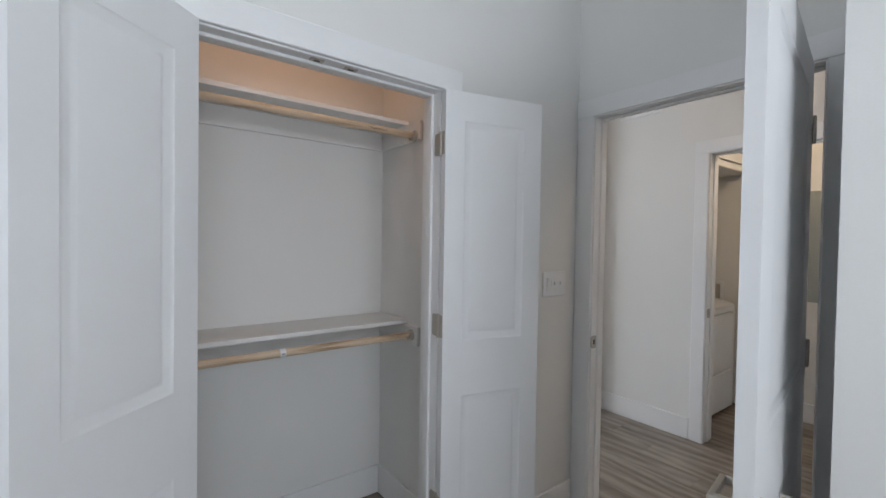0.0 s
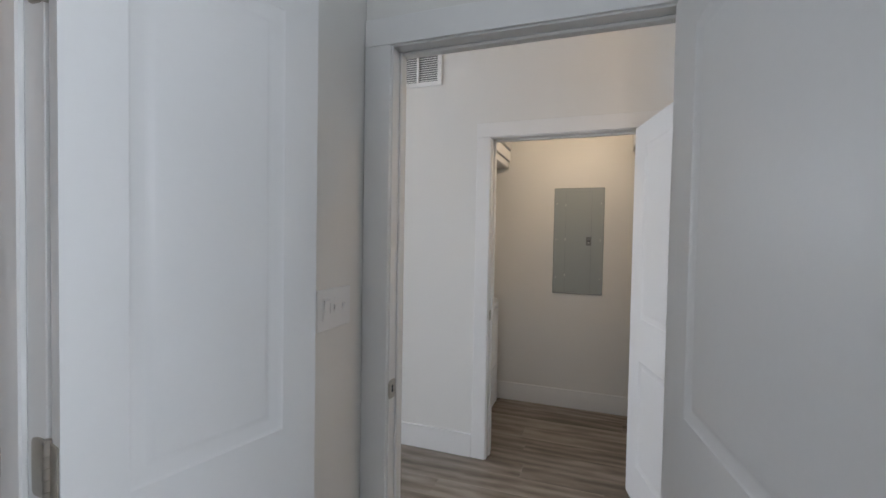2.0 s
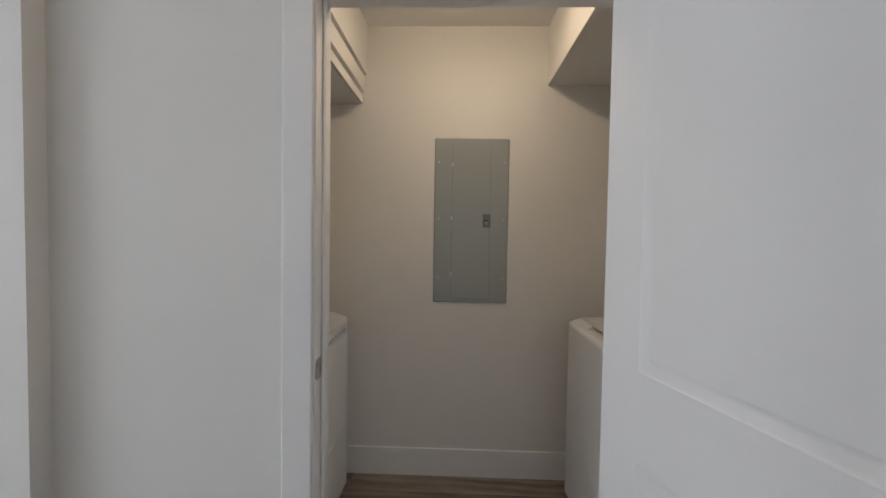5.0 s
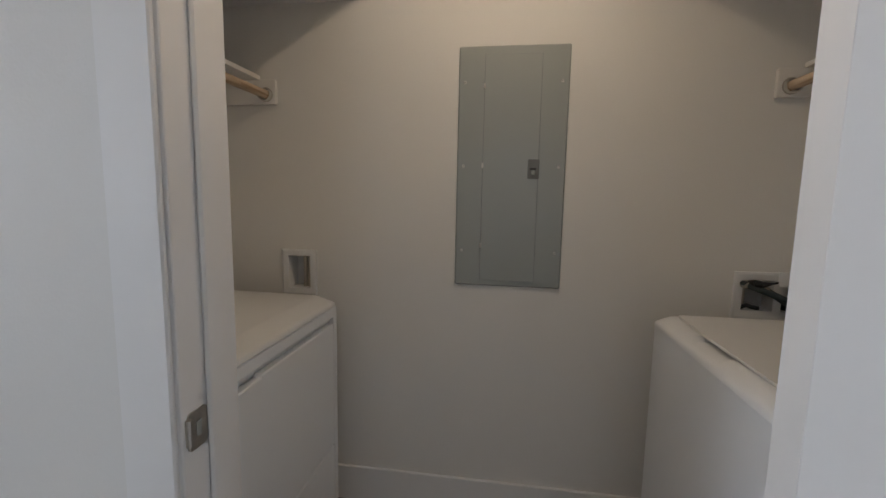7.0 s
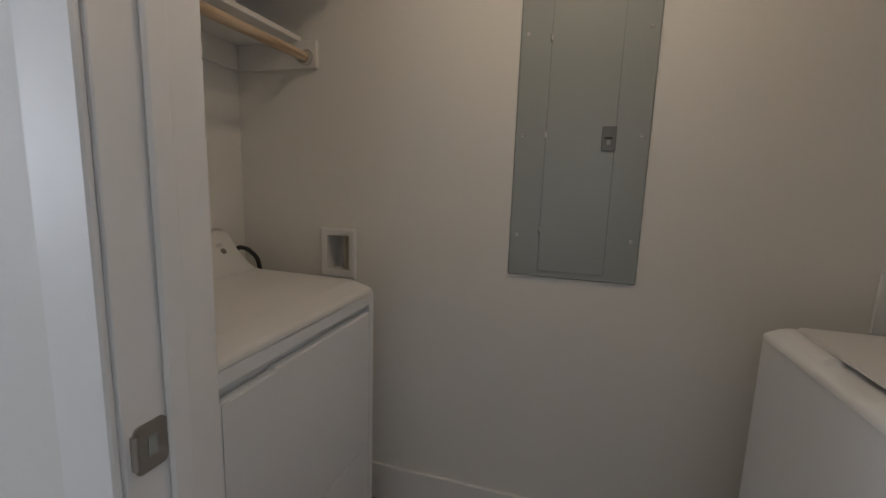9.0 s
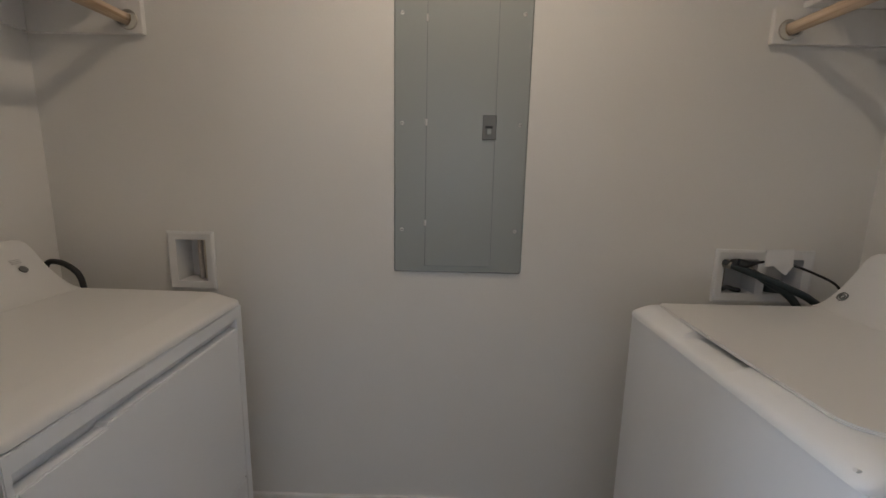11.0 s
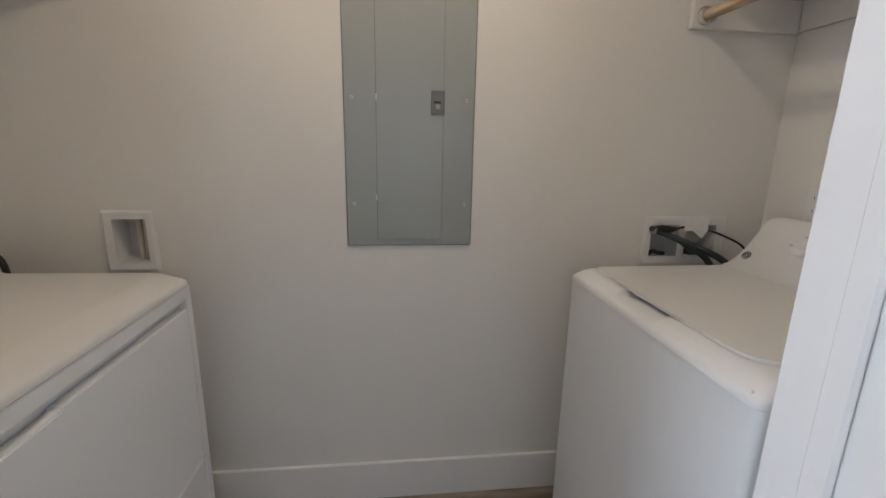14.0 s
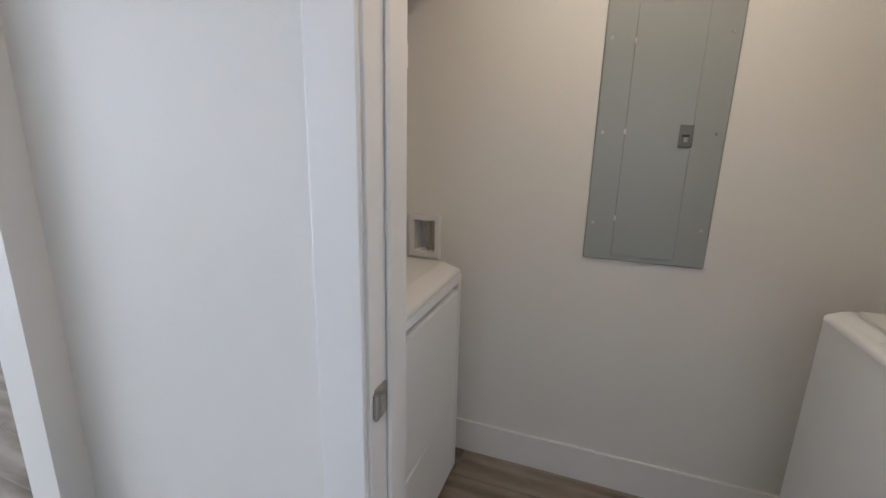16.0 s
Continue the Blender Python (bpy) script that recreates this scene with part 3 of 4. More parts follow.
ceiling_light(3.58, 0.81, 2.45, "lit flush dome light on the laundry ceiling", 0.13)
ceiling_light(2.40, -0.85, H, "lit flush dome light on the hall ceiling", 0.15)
ceiling_light(0.40, 1.66, 2.58, "small lit dome light on the closet ceiling", 0.08)


# ---- living room: ceiling fan ----
FAN = material("pale_grey_wood_blade", (0.40, 0.39, 0.35), 0.5, spread=0.10, grain=(9, 60), bump=0.05)
fan = thing("ceiling_fan", pose(3.69, 4.15, H), "white ceiling fan with five pale grey blades, at rest", "fan")
bm = bmesh.new()
rod(bm, (0, 0, -0.001), (0, 0, -0.055), 0.075, 28, 0.045)
part("canopy", bm, PLASTIC, fan)
bm = bmesh.new()
rod(bm, (0, 0, -0.05), (0, 0, -0.27), 0.013, 16)
part("downrod", bm, PLASTIC, fan)
bm = bmesh.new()
rod(bm, (0, 0, -0.26), (0, 0, -0.30), 0.055, 32, 0.115)
rod(bm, (0, 0, -0.30), (0, 0, -0.39), 0.115, 32, 0.105)
rod(bm, (0, 0, -0.39), (0, 0, -0.43), 0.105, 32, 0.050)
part("motor_housing", bm, PLASTIC, fan)
for k in range(5):
    turn = pose(0, 0, 0, 0, 0, -43 + 72 * k)
    tilt = turn @ pose(0, 0, -0.36, 9, 0, 0)
    bm = bmesh.new()
    box(bm, 0.09, 0.22, -0.018, 0.018, -0.006, -0.001, bevel=0.001)
    bm.transform(tilt)
    bl = part("blade_bracket", bm, PLASTIC, fan)
    bm = bmesh.new()
    prism(bm, rounded(0.16, 0.66, -0.062, 0.062, 0.045), "z", 0.0, 0.007)
    bm.transform(tilt)
    part("blade", bm, FAN, fan, "pale grey wood blade")


# ---- closet: shelves, cleats, rods ----
def plain(name, mat, label, category, *rows, group="", bevel=0.002):
    return tagged(new(name, mesh_of(name, boxes(*rows, bevel=bevel), mat)), label, category, group)


def hanging_rod(a, b, label, r=0.0165):
    """A turned wooden rod in two cup flanges."""
    a, b = Vector(a), Vector(b)
    t = thing("closet_rod", Matrix.Translation(a), label, "rod", "hanging rods")
    d = (b - a).normalized()
    bm = bmesh.new()
    rod(bm, (0, 0, 0), b - a, r, 24)
    part("pole", bm, ROD, t)
    for p, s in ((Vector((0, 0, 0)), 1), (b - a, -1)):
        bm = bmesh.new()
        rod(bm, p - d * s * 0.004, p + d * s * 0.002, 0.028, 28)
        rod(bm, p + d * s * 0.002, p + d * s * 0.006, 0.028, 28, 0.024)
        fl = part("flange", bm, NICKEL, t, "nickel rod flange")
        bm = bmesh.new()
        q = d.to_track_quat("Z", "Y")
        # open cup: the lower two thirds of a ring, drawn out along the rod
        n = 22
        rings = []
        for w, rad in ((0.003, 0.0265), (0.023, 0.0265), (0.023, 0.0215), (0.003, 0.0215)):
            row = []
            for i in range(n):
                ang = math.radians(-210 + i * 240 / (n - 1))
                side = d.cross(Vector((0, 0, 1))).normalized()
                row.append(bm.verts.new(p + d * s * w + side * rad * math.cos(ang) + Vector((0, 0, 1)) * rad * math.sin(ang)))
            rings.append(row)
        for k in range(4):
            ra, rb = rings[k], rings[(k + 1) % 4]
            for i in range(n - 1):
                bm.faces.new((ra[i], ra[i + 1], rb[i + 1], rb[i])).smooth = True
        bm.faces.new([rr[0] for rr in rings])
        bm.faces.new([rr[-1] for rr in rings][::-1])
        part("cup", bm, CHROME, fl)
    return t


plain("shelf", SHELF, "white painted upper closet shelf", "shelf", (-0.238, 0.983, 1.862, 2.128, 1.992, 2.012), group="closet shelves")
plain("shelf", SHELF, "white painted lower closet shelf", "shelf", (-0.238, 0.983, 1.850, 2.128, 0.990, 1.010), group="closet shelves")
for zz, nm in ((1.992, "upper"), (0.990, "lower")):
    plain("shelf_cleat", SHELF, "white painted cleat on the closet back wall", "cleat", (-0.238, 0.983, 2.112, 2.129, zz - 0.092, zz - 0.001), group="closet cleats", bevel=0.0012)
    plain("shelf_cleat", SHELF, "white painted cleat on the closet side wall", "cleat", (0.967, 0.984, 1.740, 2.111, zz - 0.092, zz - 0.001), group="closet cleats", bevel=0.0012)
    plain("shelf_cleat", SHELF, "white painted cleat on the closet side wall", "cleat", (-0.239, -0.222, 1.740, 2.111, zz - 0.092, zz - 0.001), group="closet cleats", bevel=0.0012)
high = hanging_rod((-0.221, 1.785, 1.924), (0.966, 1.785, 1.924), "pale pine hanging rod under the upper closet shelf")
low = hanging_rod((-0.221, 1.789, 0.946), (0.966, 1.789, 0.946), "pale pine hanging rod under the lower closet shelf")
bm = bmesh.new()
rod(bm, (0.551, 0, 0), (0.574, 0, 0), 0.0172, 24)
tagby = part("sticker", bm, PLASTIC, low, "small white paper sticker")
part("print", boxes((0.555, 0.570, -0.0186, -0.0165, -0.003, 0.0025)), GREY, tagby, "grey printed bars")
for x0, x1, dz in ((0.926, 1.024, 0.0), (0.934, 1.006, -0.0032), (0.950, 1.030, -0.0062)):
    part("print", boxes((x0, x1, -0.0172, -0.0150, dz - 0.0009, dz + 0.0009)), PRINT, high, "faint brown stamped print")

# ---- wall plate beside the doorway ----
sw = thing("light_switch", pose(1.570, 1.403, 1.204), "white three-gang switch plate on the wall", "switch")
part("plate", boxes((-0.088, 0.088, -0.0065, -0.0005, -0.062, 0.062), bevel=0.0025), PLASTIC, sw)
rk = part("rocker_frame", boxes((-0.063, -0.029, -0.0085, -0.006, -0.034, 0.034), bevel=0.001), PLASTIC, sw)
bm = bmesh.new()
prism(bm, [(-0.0085, -0.030), (-0.0095, 0.030), (-0.014, 0.028), (-0.0088, -0.028)], "x", -0.060, -0.032)
part("rocker", bm, PLASTIC, rk)
part("rocker_slot", boxes((-0.036, -0.033, -0.0150, -0.0142, -0.012, 0.020)), PALE_PLASTIC, rk)
for cx in (0.0, 0.046):
    bm = bmesh.new()
    prism(bm, [(-0.006, -0.012), (-0.006, 0.012), (-0.010, 0.010), (-0.0125, 0.005), (-0.0068, -0.012)], "x", cx - 0.005, cx + 0.005)
    part("toggle", bm, PLASTIC, sw)
    for dz in (0.030, -0.030):
        bm = bmesh.new()
        rod(bm, (cx, -0.0064, dz), (cx, -0.0072, dz), 0.0030, 12)
        part("screw", bm, PLASTIC, sw)

# ---- hall: return air grille ----
V0, V1, W0, W1 = 1.632, 1.972, 2.420, 2.700
vent = thing("vent_grille", pose(3.12, (V0 + V1) / 2, W0), "white painted metal return air grille high on the wall", "vent")
vy = (V1 - V0) / 2
# Dark sheet paints the duct's shade; the wall behind is solid.
part("backing", boxes((-0.0025, -0.0008, -vy + 0.012, vy - 0.012, 0.012, W1 - W0 - 0.012)), GREY_DARK, vent, "dark sheet painted as the shaded duct behind the slats")
for a, b, c, d in ((-vy, vy, 0, 0.030), (-vy, vy, W1 - W0 - 0.030, W1 - W0), (-vy, -vy + 0.030, 0.030, W1 - W0 - 0.030), (vy - 0.030, vy, 0.030, W1 - W0 - 0.030), (-0.009, 0.009, 0.030, W1 - W0 - 0.030)):
    part("frame", boxes((-0.011, -0.003, a, b, c, d), bevel=0.002), TRIM, vent)
z = 0.033
while z < W1 - W0 - 0.042:
    for a, b in ((-vy + 0.030, -0.009), (0.009, vy - 0.030)):
        bm = bmesh.new()
        prism(bm, [(-0.0035, z + 0.0090), (-0.0030, z + 0.0100), (-0.0098, z + 0.0012), (-0.0102, z)], "y", a, b)
        part("slat", bm, TRIM, vent)
    z += 0.0145
for yy in (-vy + 0.010, vy - 0.010):
    bm = bmesh.new()
    rod(bm, (-0.011, yy, (W1 - W0) / 2), (-0.0125, yy, (W1 - W0) / 2), 0.004, 12)
    part("screw", bm, PALE_PLASTIC, vent)

# ---- laundry: shelves, cleats and rods at both sides ----
for y0, y1, ye, yr, lab in ((-0.449, -0.15, -0.067, -0.108, "washing machine"), (1.80, 2.084, 1.729, 1.768, "dryer")):
    plain("shelf", SHELF, "cream painted shelf above the " + lab, "shelf", (3.260, 4.218, y0, y1, 1.752, 1.770), group="laundry shelves")
    a, b = (y0, ye) if ye > y0 and yr < 1 else (ye, y1)
    plain("shelf_cleat", SHELF, "cream painted cleat under the shelf above the " + lab, "cleat", (4.202, 4.2195, a, b, 1.656, 1.751), group="laundry cleats", bevel=0.0015)
    plain("shelf_cleat", SHELF, "cream painted cleat on the side wall above the " + lab, "cleat", (3.262, 4.201, y0 + 0.0005, y0 + 0.017, 1.660, 1.751) if yr < 1 else (3.262, 4.201, y1 - 0.017, y1 - 0.0005, 1.660, 1.751), group="laundry cleats", bevel=0.0012)
    hanging_rod((3.2625, yr, 1.693), (4.201, yr, 1.693), "pale pine hanging rod above the " + lab)

# ---- laundry: breaker panel ----
P0, P1, Z0, Z1 = 0.603, 1.003, 0.968, 1.854
pan = thing("breaker_panel", pose(4.22, (P0 + P1) / 2, Z0), "grey painted steel breaker panel, closed, screwed to the wall", "breaker panel")
py, ph = (P1 - P0) / 2, Z1 - Z0
part("cover", boxes((-0.010, -0.0008, -py, py, 0, ph), bevel=0.0045), GREY, pan)
D0, D1, E0, E1 = 0.701 - 0.8025, 0.905 - 0.8025, 0.022, ph - 0.032
part("door_gap", boxes((-0.0108, -0.0102, D0 - 0.0010, D1 + 0.0012, E0 - 0.0008, E1 + 0.0010)), GREY_DARK, pan, "thin dark gap round the door")
pd = part("door", boxes((-0.0135, -0.0109, D0, D1, E0, E1), bevel=0.0008), GREY, pan)
lt = part("latch", boxes((-0.0185, -0.0137, 0.698 - 0.8025, 0.739 - 0.8025, 1.377 - Z0, 1.448 - Z0), bevel=0.0015), GREY_DARK, pd, "dark grey plastic slide latch")
part("latch_slot", boxes((-0.0195, -0.0186, 0.709 - 0.8025, 0.731 - 0.8025, 1.410 - Z0, 1.417 - Z0)), BLACK, lt)
part("latch_tab", boxes((-0.0215, -0.0186, 0.713 - 0.8025, 0.725 - 0.8025, 1.393 - Z0, 1.409 - Z0), bevel=0.001), GREY, lt)
for zz in (1.712, 1.425, 1.125):
    bm = bmesh.new()
    rod(bm, (-0.0150, D1 + 0.001, zz - Z0 - 0.009), (-0.0150, D1 + 0.001, zz - Z0 + 0.009), 0.0036, 10)
    part("hinge", bm, ZINC, pan, "small bright hinge pin")
for yy in (0.628, 0.978):
    for zz in (1.726, 1.422, 1.103):
        bm = bmesh.new()
        rod(bm, (-0.0102, yy - 0.8025, zz - Z0), (-0.0125, yy - 0.8025, zz - Z0), 0.0058, 16, 0.0042)
        sc = part("screw", bm, ZINC, pan, "bright steel screw")
        part("screw_slot", boxes((-0.0131, -0.0126, yy - 0.8025 - 0.004, yy - 0.8025 + 0.004, zz - Z0 - 0.0007, zz - Z0 + 0.0007)), BLACK, sc)


# ---- laundry: recessed wall boxes ----
def box_frame(t, w, h, bw, depth):
    """The mitred flange and the tray of a recessed utility box, seen from -x."""
    bm = bmesh.new()
    outer = [(-w / 2, 0), (w / 2, 0), (w / 2, h), (-w / 2, h)]
    mid = [(-w / 2 + bw * 0.25, bw * 0.25), (w / 2 - bw * 0.25, bw * 0.25), (w / 2 - bw * 0.25, h - bw * 0.25), (-w / 2 + bw * 0.25, h - bw * 0.25)]
    inner = [(-w / 2 + bw, bw), (w / 2 - bw, bw), (w / 2 - bw, h - bw), (-w / 2 + bw, h - bw)]
    loops = [[bm.verts.new((x, y, z)) for y, z in ring] for x, ring in ((-0.0008, outer), (-0.011, outer), (-0.014, mid), (-0.009, inner), (depth, inner))]
    for a, b in zip(loops, loops[1:]):
        for i in range(4):
            bm.faces.new((a[i], a[(i + 1) % 4], b[(i + 1) % 4], b[i]))
    bm.faces.new(loops[-1])
    return part("flange", bm, PLASTIC, t)


lb = thing("outlet_box", pose(4.22, 1.648, 0.893), "white plastic recessed wall box with a stub of pipe", "utility box")
box_frame(lb, 0.147, 0.187, 0.026, 0.075)
for yy, rr in ((-0.006, 0.0080), (-0.0235, 0.0075), (-0.0385, 0.0060)):
    bm = bmesh.new()
    rod(bm, (0.035, yy, 0.026), (0.035, yy, 0.161), rr, 18)
    part("pipe", bm, PIPE, lb, "cream pipe stub")

rb = thing("washer_box", pose(4.22, -0.150, 0.895), "white plastic recessed washing machine box with valves", "utility box")
box_frame(rb, 0.300, 0.168, 0.029, 0.070)
bm = bmesh.new()
prism(bm, [(-0.012, 0.021), (-0.014, 0.008), (-0.012, -0.006), (0.02, -0.003), (0.069, 0.001), (0.069, 0.013), (0.02, 0.018)], "z", 0.0292, 0.1388)
part("divider", bm, PLASTIC, rb)
bm = bmesh.new()
rod(bm, (0.035, 0.100, 0.0292), (0.035, 0.100, 0.120), 0.009, 14)
rod(bm, (0.020, 0.100, 0.122), (-0.008, 0.112, 0.126), 0.012, 18)
part("valve", bm, NICKEL, rb, "metal hose valve")
bm = bmesh.new()
rod(bm, (0.034, -0.062, 0.0292), (0.034, -0.062, 0.058), 0.034, 24, 0.033)
rod(bm, (0.034, -0.062, 0.058), (0.034, -0.062, 0.066), 0.033, 24, 0.026)
part("drain_collar", bm, HOSE, rb, "dark rubber drain collar")
bm = bmesh.new()
tube(bm, ((0.012, 0.112, 0.034), (0.004, 0.098, 0.044), (0.0, 0.080, 0.040), (0.004, 0.058, 0.036)), 0.0075)
part("bracket", bm, BLACK, rb, "black plastic fitting")

hose = thing("water_hose", pose(4.20, -0.05, 0.91), "two dark teal rubber hoses running down behind the washing machine", "hose")
for pts, r in ((((0.035, 0.030, 0.112), (0.000, 0.012, 0.108), (-0.025, -0.057, 0.082), (-0.040, -0.146, 0.046), (-0.050, -0.209, 0.015), (-0.052, -0.262, -0.035), (-0.048, -0.285, -0.16)), 0.0112),
               (((0.035, -0.030, 0.105), (-0.002, -0.066, 0.082), (-0.025, -0.103, 0.054), (-0.035, -0.142, 0.031), (-0.040, -0.172, 0.001), (-0.044, -0.198, -0.05), (-0.044, -0.205, -0.16)), 0.0112)):
    bm = bmesh.new()
    tube(bm, pts, r)
    part("hose", bm, HOSE, hose)
for a, b in (((0.020, 0.026, 0.110), (-0.004, 0.008, 0.106)), ((0.022, -0.038, 0.100), (0.004, -0.060, 0.086))):
    bm = bmesh.new()
    rod(bm, a, b, 0.0125, 18)
    part("coupling", bm, NICKEL, hose, "dull metal coupling")
cable = thing("power_cable", pose(4.19, -0.10, 1.02), "thin black cable with a plug beside the washing machine", "cable")
bm = bmesh.new()
rod(bm, (0.012, 0.060, 0.006), (-0.002, 0.046, 0.007), 0.0085, 14, 0.0125)
rod(bm, (-0.002, 0.046, 0.007), (-0.008, 0.024, 0.004), 0.0125, 14, 0.0115)
rod(bm, (-0.008, 0.024, 0.004), (-0.013, 0.000, 0.008), 0.0115, 14, 0.0048)
part("plug", bm, BLACK, cable, "black moulded plug")
bm = bmesh.new()
tube(bm, ((-0.012, 0.004, 0.007), (-0.015, -0.025, 0.014), (-0.018, -0.065, 0.016), (-0.020, -0.107, 0.005), (-0.025, -0.167, -0.016), (-0.040, -0.232, -0.052), (-0.060, -0.260, -0.12)), 0.0037)
part("wire", bm, BLACK, cable)
tagob = thing("paper_tag", pose(4.165, -0.158, 1.046, -3), "crumpled clear and white tag hanging on the cable", "tag")
crease = random.Random(7)
bm = bmesh.new()
n, k = 11, 7
sheet = [[[bm.verts.new((off + 0.0035 * (crease.random() if off < 0 else 0.5), -0.041 + 0.082 * i / (n - 1), -0.021 + 0.049 * q / (k - 1))) for q in range(k)] for i in range(n)] for off in (-0.004, 0.0)]
for i in range(n - 1):
    for q in range(k - 1):
        for side in sheet:
            bm.faces.new((side[i][q], side[i + 1][q], side[i + 1][q + 1], side[i][q + 1]))
rim = [(i, 0) for i in range(n)] + [(n - 1, q) for q in range(1, k)] + [(i, k - 1) for i in range(n - 2, -1, -1)] + [(0, q) for q in range(k - 2, 0, -1)]
for (a, b), (c, d) in zip(rim, rim[1:] + rim[:1]):
    bm.faces.new((sheet[0][a][b], sheet[0][c][d], sheet[1][c][d], sheet[1][a][b]))
part("sleeve", bm, PLASTIC, tagob, "crumpled white and clear sleeve", smooth=False)
part("paper", boxes((0.0042, 0.0052, -0.038, 0.038, -0.018, 0.025)), PLASTIC, tagob, "white paper insert")
bm = bmesh.new()
prism(bm, [(0.012, -0.0215), (-0.046, -0.0215), (-0.022, -0.052)], "x", -0.0010, 0.0010)
part("flap", bm, PLASTIC, tagob)

wo = thing("wall_outlet", pose(4.03, -0.45, 1.128), "white wall outlet with black slots above the washing machine", "outlet")
part("plate", boxes((-0.036, 0.036, 0.0006, 0.006, -0.058, 0.058), bevel=0.002), PLASTIC, wo)
for dz in (-0.026, 0.014):
    f = part("socket", boxes((-0.016, 0.016, 0.006, 0.0085, dz - 0.008, dz + 0.020), bevel=0.001), PLASTIC, wo)
    for dx in (-0.007, 0.006):
        part("slot", boxes((dx - 0.001, dx + 0.001, 0.0086, 0.0092, dz + 0.004, dz + 0.013)), BLACK, f)


# ---- laundry: the machines. Local x along the front, y from the front to the back, z up ----
def arc(c, r, a0, a1, n):
    return [(c[0] + r * math.cos(math.radians(a0 + (a1 - a0) * i / n)), c[1] + r * math.sin(math.radians(a0 + (a1 - a0) * i / n))) for i in range(n + 1)]


def cap_loft(bm, profiles, w, seam, r, plan=0.020):
    """A machine's top drawn along x, its ends rounded down to the seam. profiles: (x, profile) rows of equal length."""
    def at(x):
        for (xa, pa), (xb, pb) in zip(profiles, profiles[1:]):
            if xa <= x <= xb:
                u = (x - xa) / max(xb - xa, 1e-6)
                return [(p[0] + (q[0] - p[0]) * u, p[1] + (q[1] - p[1]) * u) for p, q in zip(pa, pb)]
        return profiles[-1][1]
    xs = [r * (1 - math.cos(i * math.pi / 16)) for i in range(9)]
    xs = sorted(set(round(v, 5) for v in xs + [w - v for v in xs] + [x for x, _ in profiles if r < x < w - r]))
    rows = []
    for x in xs:
        e = min(x, w - x)
        k = 1.0 if e >= r else math.sin(math.acos(max(0.0, 1 - e / r)))
        k = 0.28 + 0.72 * k
        turn = plan - math.sqrt(plan * plan - (plan - e) ** 2) if e < plan else 0.0
        rows.append([bm.verts.new((x, max(y, turn + y * 0.4), seam + (z - seam) * k)) for y, z in at(x)])
    n = len(rows[0])
    for a, b in zip(rows, rows[1:]):
        for i in range(n):
            bm.faces.new((a[i], a[(i + 1) % n], b[(i + 1) % n], b[i]))
    bm.faces.new(rows[0][::-1])
    bm.faces.new(rows[-1])


def feet(t, w, d):
    for x in (0.06, w - 0.06):
        for y in (0.07, d - 0.08):
            bm = bmesh.new()
            rod(bm, (x, y, 0.0005), (x, y, 0.024), 0.02, 16)
            part("foot", bm, BLACK, t)


def console_profile(y0, y1, base, top, back):
    """A concave sweep from the top up to the console's rounded crest."""
    pts = [(y0, base)]
    for i in range(1, 9):
        u = i / 8
        pts.append((y0 + (y1 - y0) * (u * 0.86), base + (top - 0.022 - base) * (u ** 1.7)))
    pts += [(y1 - 0.006, top - 0.008), (y1 + 0.012, top), (back - 0.006, top), (back, top - 0.01), (back, base - 0.02), (y0, base - 0.02)]
    return pts


W, DD = 0.690, 0.640
dryer = thing("dryer", pose(3.395, 1.435, 0), "white enamelled clothes dryer with a wide handle slot", "dryer")
feet(dryer, W, DD)
part("body", boxes((0.0, W, 0.036, DD, 0.022, 0.8858), bevel=0.006), ENAMEL, dryer)
# front frame: one sheet that turns round the door and carries the slot's upper edge
bm = bmesh.new()
prism(bm, [(0.0, 0.022), (0.014, 0.022), (0.014, 0.852), (W - 0.031, 0.852), (W - 0.031, 0.022), (W, 0.022), (W, 0.8858), (0.0, 0.8858)], "y", 0.001, 0.0358)
bmesh.ops.bevel(bm, geom=[e for e in bm.edges if e.verts[0].co.y < 0.002 and e.verts[1].co.y < 0.002], offset=0.002, segments=2, affect="EDGES")
part("front_frame", bm, ENAMEL, dryer)
bm = bmesh.new()
prism(bm, [(0.007, 0.8518), (0.014, 0.842), (0.022, 0.832), (0.028, 0.822), (0.030, 0.812), (0.0355, 0.812), (0.0355, 0.8518)], "x", 0.0144, W - 0.0314, True)
part("handle_recess", bm, ENAMEL, dryer, "shallow finger slot above the door")
bm = bmesh.new()
prism(bm, [(0.016, 0.350), (W - 0.0325, 0.350), (W - 0.0325, 0.826), (0.186, 0.826), (0.182, 0.818), (0.016, 0.818)], "y", 0.001, 0.0270)
bmesh.ops.bevel(bm, geom=[e for e in bm.edges if e.verts[0].co.y < 0.002 and e.verts[1].co.y < 0.002], offset=0.003, segments=2, affect="EDGES")
part("door", bm, ENAMEL, dryer)
part("lower_panel", boxes((0.016, W - 0.032, 0.001, 0.0355, 0.024, 0.345), bevel=0.004), ENAMEL, dryer)
bm = bmesh.new()
prof = [(0.001, 0.889), (0.001, 0.896), (0.003, 0.902), (0.008, 0.907), (0.018, 0.9115), (0.034, 0.9165), (0.052, 0.9225), (0.068, 0.9275), (0.076, 0.9290), (0.30, 0.9310), (0.452, 0.932), (DD - 0.002, 0.932), (DD - 0.002, 0.889)]
cap_loft(bm, [(0.0, prof), (W, prof)], W, 0.889, 0.026, 0.018)
part("top", bm, ENAMEL_DIM, dryer)
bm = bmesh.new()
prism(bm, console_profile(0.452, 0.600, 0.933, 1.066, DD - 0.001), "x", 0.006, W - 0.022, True)
